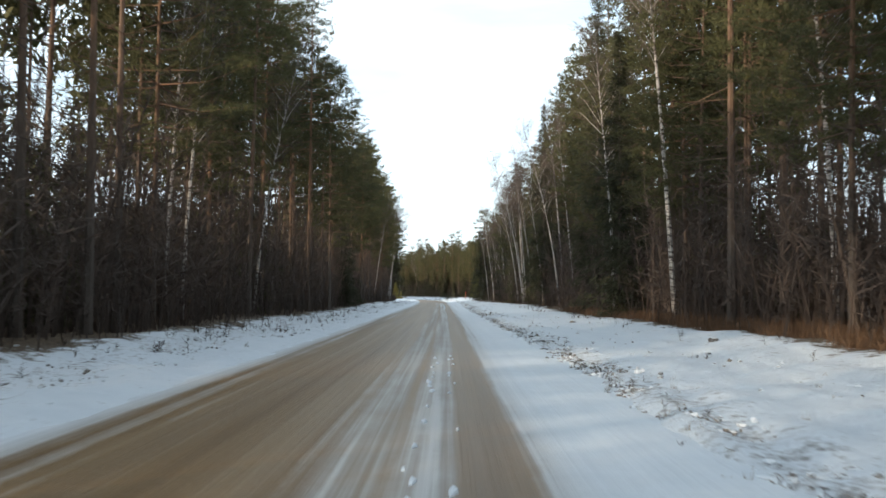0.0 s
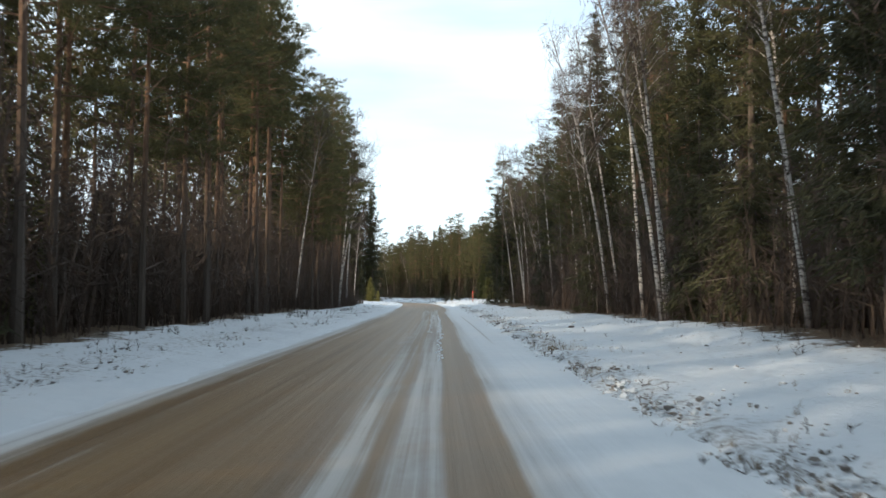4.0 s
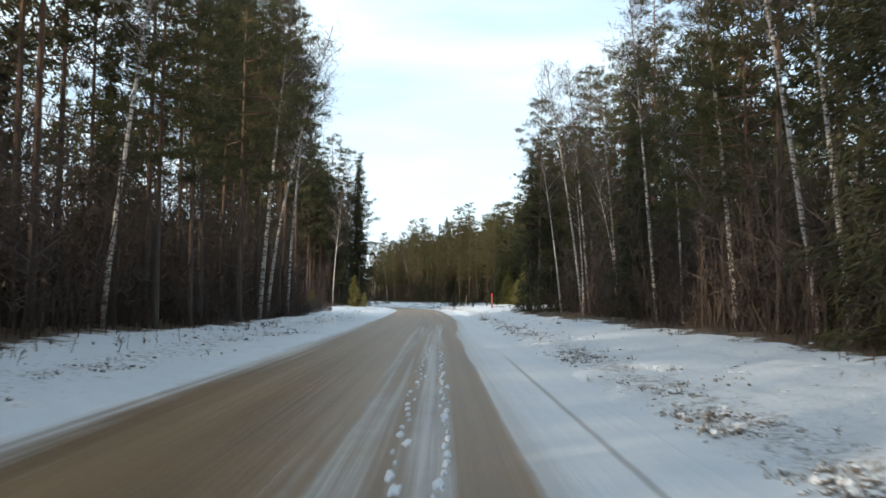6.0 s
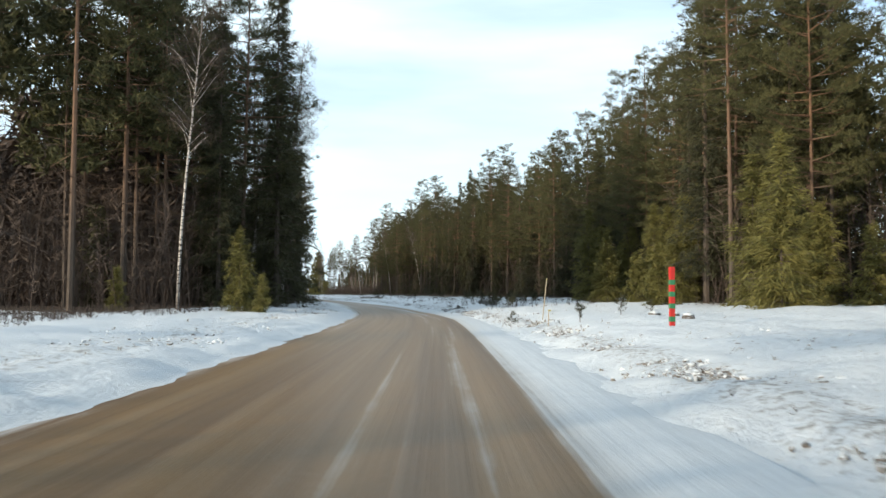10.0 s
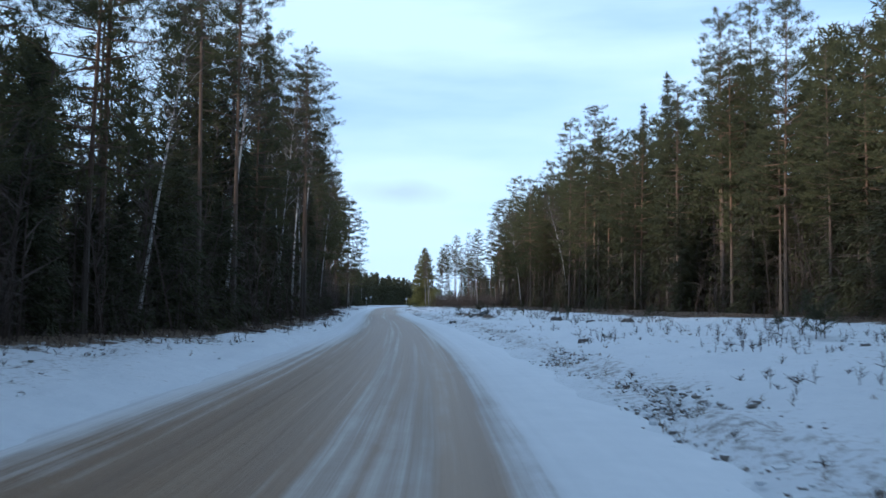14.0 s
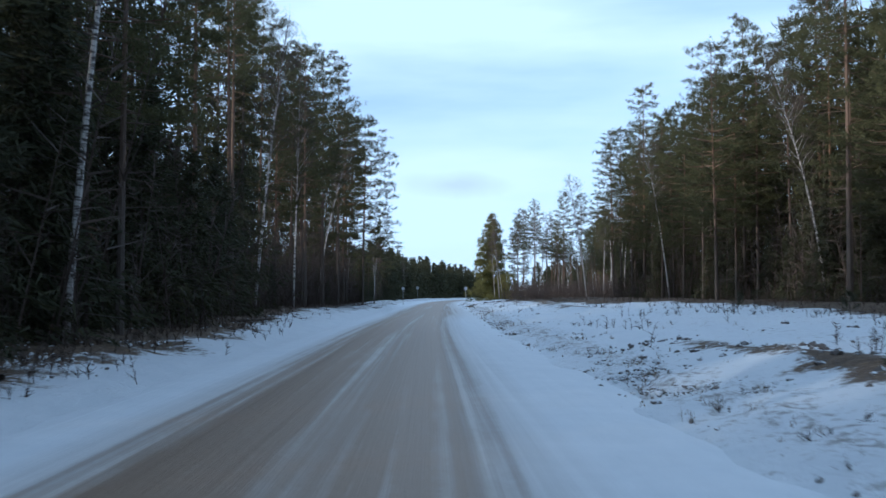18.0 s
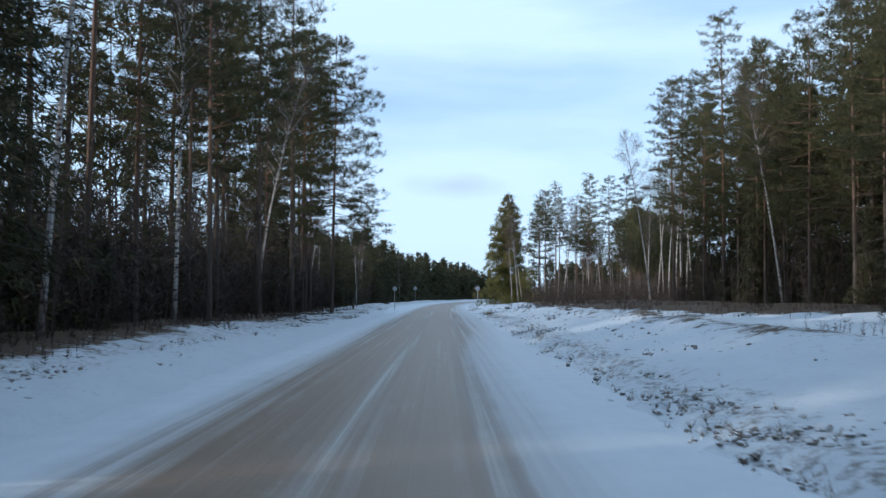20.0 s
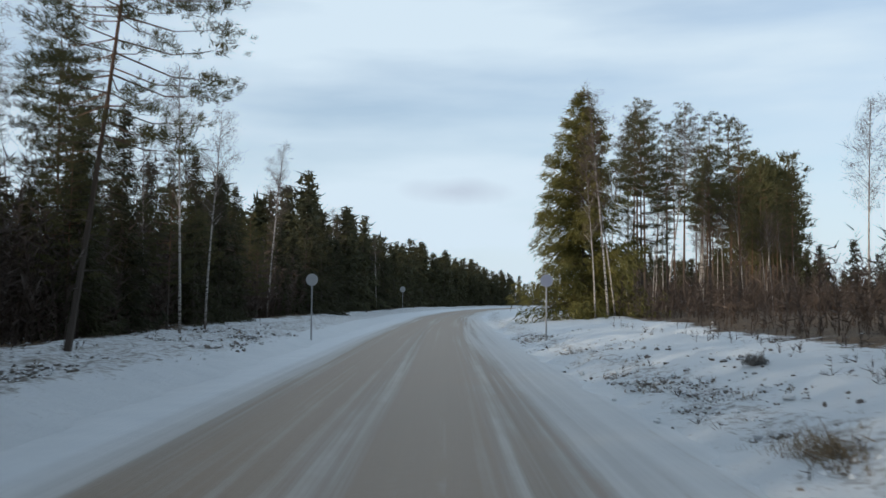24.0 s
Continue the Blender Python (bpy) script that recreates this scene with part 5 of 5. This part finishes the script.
def thicket(name, label, spots, low, high, twigs, mat, seed, width=0.02):
    """Bare brush: thin stems that fork into twigs, joined."""
    rs = np.random.RandomState(seed)
    stems, cs, ds, ls = [], [], [], []
    at = np.array([stand(y, u) for y, u in spots])
    n = len(at)
    h = rs.uniform(low, high, n)
    lean = rs.normal(0, 0.14, (n, 2))
    tip = at + np.stack([lean[:, 0] * h, lean[:, 1] * h, h], 1)
    a = rs.uniform(0, 6.28, n)
    side = np.stack([np.cos(a), np.sin(a), 0 * a], 1) * (0.006 + 0.0045 * h)[:, None]
    other = np.stack([-side[:, 1], side[:, 0], side[:, 2]], 1)
    tris = [np.stack([at - side, at + side, tip], 1), np.stack([at - other, at + other, tip], 1)]
    for k in range(twigs):
        f = rs.uniform(0.15, 0.98, (n, 1))
        p = at + (tip - at) * f
        d = rs.normal(0, 1, (n, 3))
        d[:, 2] = np.abs(d[:, 2]) * 0.8 + 0.2
        d /= np.linalg.norm(d, axis=1, keepdims=True)
        le = (0.16 + 0.20 * h)[:, None] * rs.uniform(0.5, 1.2, (n, 1)) * (1.15 - f * 0.7)
        s = np.cross(d, rs.normal(0, 1, (n, 3)))
        s /= np.linalg.norm(s, axis=1, keepdims=True) + 1e-9
        w = width * rs.uniform(0.6, 1.3, (n, 1))
        tris.append(np.stack([p - s * w * 0.5, p + s * w * 0.5, p + d * le], 1))
    return tagged(new(name, tri_mesh(name, np.concatenate(tris), mat)), label, "brush", kind="stuff")


def along_edges(count, near, deep, seed, y0=-30, y1=412, sides=(-1, 1)):
    r, out = random.Random(seed), []
    while len(out) < count:
        y, side = r.uniform(y0, y1), r.choice(sides)
        if side < 0 and 172 < y < 216 and r.random() < 0.7:
            continue
        e = float(edge(LEFT_EDGE if side < 0 else RIGHT_EDGE, y))
        out.append((y, e + side * r.uniform(near, deep)))
    return out


thicket("brush", "dense bare brown undergrowth along the forest's edge", along_edges(8500, -0.5, 5, 1), 0.6, 3.0, 16, TWIGS, 11)
thicket("tall_brush", "thin leafless saplings between the trunks", along_edges(9000, 0.2, 10, 2) + along_edges(7000, 0.4, 9, 7, -10, 172) + [(rng.uniform(221, 242), rng.uniform(-48, -13)) for k in range(3200)], 2.0, 8.5, 20, TWIGS, 12, 0.042)
thicket("deep_brush", "dark brush deep in the forest", [(y, u) for y, u in along_edges(9800, 6, 44, 3, -70, 338) if y > 172 or abs(u) < 30] + [(rng.uniform(224, 262), rng.uniform(-52, -14)) for k in range(2600)] + along_edges(1200, 6, 30, 9, 338, 412, (1,)) + along_edges(1100, 3, 24, 10, 338, 392, (-1,)), 2.0, 8.0, 15, TWIGS, 13, 0.09)
thicket("clearing_brush", "leafless bushes in the clearing beside the road", [(rng.uniform(398, 475), rng.uniform(8.6, 42)) for k in range(3600)] + [(rng.uniform(425, 530), rng.uniform(14, 44)) for k in range(3200)], 0.5, 2.8, 16, TWIGS, 14, 0.035)
thicket("scrub", "low dark scrub at the mouth of the clearing", [(rng.uniform(140, 180), -8.6 - rng.expovariate(0.25)) for k in range(1500)], 0.3, 1.3, 16, TWIGS, 18, 0.025)
thicket("far_brush", "dark brown brush under the young wood", [(rng.uniform(392, 430), rng.uniform(-18, -9)) for k in range(3000)] + [(rng.uniform(346, 394), rng.uniform(-17, -9.6)) for k in range(3600)] + [(rng.uniform(430, 520), rng.uniform(-20, -9.5)) for k in range(1600)] + [(rng.uniform(480, 640), rng.uniform(-60, -10)) for k in range(2600)], 0.8, 4.0, 14, TWIGS, 17, 0.055)
thicket("heather", "low dark heather and twigs poking through the snow", [(y, float(edge(LITTER_RIGHT, y)) + rng.uniform(-3.0, 7.0)) for y in (rng.uniform(225, 410) for k in range(2600))] + [(y, u) for y, u in ((rng.uniform(230, 395), rng.uniform(4.5, 15.0)) for k in range(5200)) if noise.noise((y * 0.22, u * 0.45, 3.0)) > (0.18 if y < 335 else 0.3)] + [(y, u) for y, u in along_edges(5200, -2.4, -0.1, 5) if noise.noise((y * 0.3, u * 0.5, 7.0)) > 0.08] + along_edges(1000, -1.6, 0.3, 8, 250, 392, (-1,)) + [(rng.uniform(200, 219), rng.uniform(-45, -10)) for k in range(3200)] + [(rng.uniform(166, 205), -10.5 - rng.expovariate(0.12)) for k in range(2200)] + [(rng.uniform(232, 268), rng.uniform(6, 13)) for k in range(260)], 0.08, 0.42, 11, TWIGS, 15, 0.014)


def tufts(name, label, spots, length, width, count, mat, seed):
    rs = np.random.RandomState(seed)
    c = np.array([stand(y, u) for y, u in spots]) + np.array([0, 0, 0.03])
    d = np.tile(np.array([0.0, 0.0, 1.0]), (len(c), 1))
    return tagged(new(name, tri_mesh(name, blades(rs, c, d, length, width, count, 0.45), mat)), label, "grass", kind="stuff")


def verge_spots(count, seed):
    """Tufts gather in lines along the road's shoulders and thin out beyond."""
    r, out = random.Random(seed), []
    while len(out) < count:
        y = r.uniform(-2, 410)
        k = r.random()
        u = float(band_u(y)) + 0.1 + (r.gauss(0, 0.32) if r.random() < 0.6 else r.expovariate(1.1) - 0.3) if k < 0.55 else (r.uniform(3, 10) if k < 0.68 else (r.gauss(-6.3, 0.65) if k < 0.88 else r.uniform(-8.4, -4.9)))
        if u < 1.9 and u > -4.6:
            continue
        if noise.noise((y * 0.25, u * 0.5, 0.0)) + r.uniform(-0.3, 0.3) + ((0.3 if y < 186 or y > 222 else 0.28) if k < 0.55 else (-0.1 if u > 0 else 0.02)) > 0.0:
            out.append((y, u))
    return out


thicket("weeds", "dark dead weed stalks scattered over the snowy verge", verge_spots(650, 61), 0.05, 0.16, 10, TWIGS, 16, 0.012)
tufts("brown_grass", "rust-brown dead grass along the forest's edge", [(rng.uniform(4, 66), 8.6 + rng.expovariate(0.5)) for k in range(6500)], 0.48, 0.016, 9, BROWN_GRASS, 23)
tufts("straw", "bleached straw tuft at the edge of the snow", [(385 + rng.gauss(0, 0.22), 3.2 + rng.gauss(0, 0.2)) for k in range(60)] + [(90.2 + rng.gauss(0, 0.3), 2.9 + rng.gauss(0, 0.2)) for k in range(30)], 0.26, 0.012, 9, DRY_GRASS, 24)
tufts("dry_grass", "tufts of dead grass poking through snow on the verges", verge_spots(2200, 21), 0.11, 0.011, 9, DRY_GRASS, 22)


def clods(name, label, spots, low, high, mat, seed):
    """Lumps of frozen soil and snow, joined."""
    rs = np.random.RandomState(seed)
    bm = bmesh.new()
    bmesh.ops.create_icosphere(bm, subdivisions=1, radius=1.0)
    v0 = np.array([v.co[:] for v in bm.verts])
    f0 = np.array([[v.index for v in f.verts] for f in bm.faces])
    bm.free()
    at = np.array([stand(y, u) for y, u in spots])
    n = len(at)
    size = low + (high - low) * rs.random_sample((n, 1, 1)) ** 2.2
    v = v0[None] * (1 + rs.normal(0, 0.22, (n, len(v0), 1))) * size * np.stack([rs.uniform(0.7, 1.5, n), rs.uniform(0.7, 1.5, n), rs.uniform(0.6, 1.05, n)], 1)[:, None, :]
    v += at[:, None, :] + size * np.array([0, 0, 0.25])
    return tagged(new(name, tri_mesh(name, v[:, f0].reshape(-1, 3, 3), mat)), label, "soil", kind="stuff")


clods("soil_clods", "dark frozen clods of soil strewn over the snow", verge_spots(40000, 31), 0.012, 0.047, CLOD, 32)
clods("left_clods", "dark lumps of soil in the trampled snow of the verge", [(rng.uniform(362, 405), -4.9 - rng.expovariate(0.55)) for k in range(2200)], 0.015, 0.07, CLOD, 36)
clods("snow_lumps", "lumps of snow thrown up beside the road", verge_spots(10000, 33), 0.02, 0.055, SNOW_LUMP, 34)


def road_ice(spots, seed):
    """Flat lumps of ice left between the wheel tracks, joined."""
    rs = np.random.RandomState(seed)
    n, k = len(spots), 9
    at = np.array([(float(way_x(y)) + u, y, 0.055) for y, u in spots])
    a = np.linspace(0, 6.2832, k, endpoint=False)[None] + rs.uniform(-0.2, 0.2, (n, k))
    r = rs.uniform(0.025, 0.07, (n, 1)) * rs.uniform(0.7, 1.3, (n, k))
    ring = np.stack([np.cos(a) * r * 0.8, np.sin(a) * r * 3.2, 0 * a - 0.03], -1) + at[:, None]
    top = np.stack([np.cos(a) * r * 0.5, np.sin(a) * r * 2.4, 0 * a + 0.004], -1) + at[:, None]
    nxt = lambda v: np.roll(v, -1, 1)
    mid = np.repeat((at + np.array([0, 0, 0.016]))[:, None], k, 1)
    tris = np.concatenate([np.stack([ring, nxt(ring), top], 2), np.stack([top, nxt(ring), nxt(top)], 2), np.stack([top, nxt(top), mid], 2)]).reshape(-1, 3, 3)
    return tagged(new("road_ice", tri_mesh("road_ice", tris, SNOW_LUMP)), "lumps of packed ice between the wheel tracks", "ice", kind="stuff")


road_ice([(y, u + rng.gauss(0, 0.04)) for y, u in [(rng.uniform(0, 20), rng.choice((-0.28, 0.06))) for k in range(40)] + [(86 + 0.42 * k, 0.03) for k in range(100)] + [(100 + 0.5 * k, -0.36) for k in range(60)]], 51)

# ---- things beside the road ----
def box_mesh(name, size, mat, bevel=0.01):
    bm = bmesh.new()
    bmesh.ops.create_cube(bm, size=1.0, matrix=Matrix.Diagonal((*size, 1)))
    bmesh.ops.bevel(bm, geom=bm.edges[:], offset=bevel, segments=2, affect="EDGES")
    me = bpy.data.meshes.new(name)
    bm.to_mesh(me)
    bm.free()
    me.materials.append(mat)
    return me


def rod_mesh(name, radius, length, mat, sides=12):
    bm = bmesh.new()
    bmesh.ops.create_cone(bm, cap_ends=True, segments=sides, radius1=radius, radius2=radius, depth=length, matrix=pose(0, 0, length / 2))
    bmesh.ops.bevel(bm, geom=[e for e in bm.edges if abs(e.verts[0].co.z - e.verts[1].co.z) < 1e-4], offset=min(radius * 0.25, 0.01), segments=2, affect="EDGES")
    me = bpy.data.meshes.new(name)
    bm.to_mesh(me)
    bm.free()
    me.materials.append(mat)
    return me


def boundary_post(x, y):
    """A square post painted red with green bands."""
    top = tagged(new("boundary_post"), "red wooden boundary post with green painted bands standing in snow", "post")
    top.matrix_basis = pose(*spot(x, y), 0, 0, 12)
    h = 1.72
    shaft = part("shaft", box_mesh("shaft", (0.135, 0.135, h), RED_PAINT, 0.012), top)
    shaft.location = (0, 0, h / 2 - 0.05)
    band = box_mesh("band", (0.142, 0.142, 0.155), GREEN_PAINT, 0.008)
    for f in (0.13, 0.34, 0.53, 0.72):
        ob = part("band", band, top, "green painted band")
        ob.location = (0, 0, f * h)
    return top


boundary_post(2.95, 201.0)


def round_sign(x, y, turn, face, label, tall=1.95, radius=0.2):
    """A small round road sign on a thin steel pole."""
    top = tagged(new("road_sign"), label, "road sign")
    top.matrix_basis = pose(*spot(x, y), 0, 0, turn)
    part("pole", rod_mesh("pole", 0.026, tall - spot(x, y)[2], STEEL), top)
    bm = bmesh.new()
    bmesh.ops.create_cone(bm, cap_ends=True, segments=32, radius1=radius, radius2=radius, depth=0.012, matrix=pose(0, 0, 0, 90))
    bmesh.ops.bevel(bm, geom=[e for e in bm.edges if e.is_boundary is False and len(e.link_faces) == 2 and any(len(f.verts) > 8 for f in e.link_faces)], offset=0.003, segments=1, affect="EDGES")
    me = bpy.data.meshes.new("plate")
    bm.to_mesh(me)
    bm.free()
    me.materials.append(face)
    plate = part("plate", me, top)
    n, k = 40, 8
    ring = [((radius + 0.007 * math.cos(6.2832 * j / k)) * math.cos(6.2832 * i / n), 0.010 * math.sin(6.2832 * j / k), (radius + 0.007 * math.cos(6.2832 * j / k)) * math.sin(6.2832 * i / n)) for i in range(n) for j in range(k)]
    quads = [(i * k + j, i * k + (j + 1) % k, (i + 1) % n * k + (j + 1) % k, (i + 1) % n * k + j) for i in range(n) for j in range(k)]
    part("rim", as_mesh("rim", ring, quads, [STEEL]), plate, "folded steel rim")
    plate.location = (0, -0.035, tall - spot(x, y)[2] - radius)
    clamp = part("clamp", box_mesh("clamp", (0.09, 0.05, 0.03), STEEL, 0.004), top)
    clamp.location = (0, -0.01, tall - spot(x, y)[2] - radius)
    return top


round_sign(-53.1, 403.7, 14, SIGN_BACK, "grey back of a round road sign on a thin pole", 2.2, 0.19)
round_sign(-45.6, 404.2, 14, SIGN_FACE, "round blue-grey road sign on a thin steel pole", 2.2, 0.19)
round_sign(-70.6, 470.0, 10, SIGN_BACK, "weathered grey road sign beyond the crest", 2.9, 0.3)


def marker_stake(x, y, tall, lean, turn, mat, label):
    top = tagged(new("wooden_stake"), label, "stake", "thin stakes beside the road")
    top.matrix_basis = pose(*spot(x, y), lean, 0, turn)
    part("stick", rod_mesh("stick", 0.02, tall, mat, 8), top)
    tip = part("ribbon", box_mesh("ribbon", (0.10, 0.03, 0.06), RIBBON, 0.008), top, "faded yellow ribbon")
    tip.location = (0.03, 0, tall - 0.03)
    return top


marker_stake(0.2, 212.0, 1.7, 6, 70, PALE_WOOD, "leaning pale stick with a faded yellow ribbon")
marker_stake(-0.1, 205.5, 0.65, 3, 20, PALE_WOOD, "short pale stake in the snow")
marker_stake(-47.6, 445.0, 1.5, 0, 0, WHITE_PAINT, "white marker stake at the bend")


def boulder(x, y, size, seed):
    """A lump of rock or soil half buried in snow, with a cap of snow."""
    r = random.Random(seed)
    top = tagged(new("boulder"), "dark lump of frozen earth and stone capped with snow", "rock", "boulders on the verge")
    top.matrix_basis = pose(*spot(x, y), 0, 0, seed * 37)
    for name, mat, grow, lift in (("rock", ROCK, 1.0, 0.1), ("snow_cap", SNOW_LUMP, 0.8, 0.5)):
        bm = bmesh.new()
        bmesh.ops.create_icosphere(bm, subdivisions=3, radius=1.0)
        for v in bm.verts:
            k = 1 + 0.35 * noise.noise(v.co * 1.3 + Vector((seed, 0, 0))) + 0.12 * noise.noise(v.co * 4.0)
            v.co = Vector((v.co.x * 1.25 * k, v.co.y * k, v.co.z * (0.95 if name == "rock" else 0.35) * k)) * size * 0.7 * grow
            v.co.z += size * 0.75 * lift * 1.6
        me = bpy.data.meshes.new(name)
        bm.to_mesh(me)
        bm.free()
        me.materials.append(mat)
        part(name, me, top)
    return top


for k, (x, y, s) in enumerate(((4.0, 203.5, 0.24), (3.6, 206.6, 0.28), (4.6, 208.0, 0.2), (-9.0, 283.6, 0.26), (-7.4, 286.4, 0.3), (-18.6, 321.8, 0.15), (-19.4, 325.8, 0.15), (-17.5, 323.6, 0.14), (4.6, 105.5, 0.16), (4.5, 152.0, 0.16), (3.4, 187.0, 0.2), (2.2, 183.0, 0.14), (-2.6, 250.5, 0.22), (-0.8, 252.5, 0.26), (5.4, 40.0, 0.16), (7.0, 24.0, 0.18), (-8.9, 270.3, 0.22), (-11.2, 294.3, 0.4))):
    boulder(x, y, s, k + 1)


# soil heaped up by the plough along the ridge, and the lumps that rolled off it
for k, (x, y, s) in enumerate(((-18.1, 307.6, 0.3), (-17.9, 305.7, 0.26), (-17.4, 304.1, 0.24), (-17.6, 305.6, 0.28), (-17.2, 303.6, 0.24), (-17.0, 302.8, 0.2), (-18.6, 309.0, 0.2), (-19.0, 310.4, 0.18), (-17.3, 298.8, 0.12), (-17.1, 297.7, 0.12), (-17.0, 297.1, 0.11), (-34.3, 373.7, 0.22), (-33.8, 371.5, 0.26), (-32.8, 377.1, 0.22), (-32.8, 371.3, 0.28), (-34.9, 376.5, 0.2), (-36.0, 364.9, 0.14), (-34.8, 364.1, 0.1), (-32.9, 373.1, 0.22), (-3.4, 262.2, 0.24), (-2.9, 261.1, 0.22))):
    boulder(x, y, s * 0.6, k + 31)
clods("ridge_clods", "dark lumps of ploughed soil along the snowy ridge", [(y, 5.2 + 0.6 * math.sin(y * 0.11) + rng.gauss(0, 0.5)) for y in [rng.uniform(294, 322) for k in range(800)] + [rng.uniform(345, 400) for k in range(260)]] + [(y, float(edge(LITTER_RIGHT, y)) - 1.2 + rng.gauss(0, 0.8)) for y in [rng.uniform(225, 400) for k in range(900)]], 0.015, 0.07, ROCK, 35)


def fallen_branch(x, y, turn, length, seed):
    r = random.Random(seed)
    top = tagged(new("fallen_branch"), "dark fallen branch lying across the snow", "branch", "fallen branches")
    top.matrix_basis = pose(*spot(x, y), 0, 0, turn)
    verts, faces = [], []
    pts = [(length * (f - 0.5), 0.12 * math.sin(f * 5 + seed), 0.06 + 0.10 * f) for f in (0, 0.25, 0.5, 0.75, 1.0)]
    tube_into(verts, faces, pts, [0.05, 0.045, 0.036, 0.025, 0.01], 6, r)
    part("stem", as_mesh("stem", verts, faces, [SPRUCE_BARK]), top)
    for k in range(5):
        verts, faces = [], []
        p = Vector(pts[1 + k % 3])
        q = p + Vector((r.uniform(0.1, 0.5), r.uniform(-0.5, 0.5), r.uniform(0.05, 0.4)))
        tube_into(verts, faces, [p[:], q[:]], [0.016, 0.005], 4, r)
        part("twig", as_mesh("twig", verts, faces, [SPRUCE_BARK]), top)
    return top


for k, (x, y, turn, le) in enumerate(((-20.6, 273.5, 150, 2.2), (-47.0, 371.0, 30, 2.4), (-50.6, 384.0, 60, 2.6), (-36.0, 331.0, 20, 1.8), (-30.2, 312.0, 140, 1.6), (-15.2, 240.0, 10, 2.0), (-46.5, 366.0, 20, 1.8))):
    fallen_branch(x, y, turn, le, k + 1)
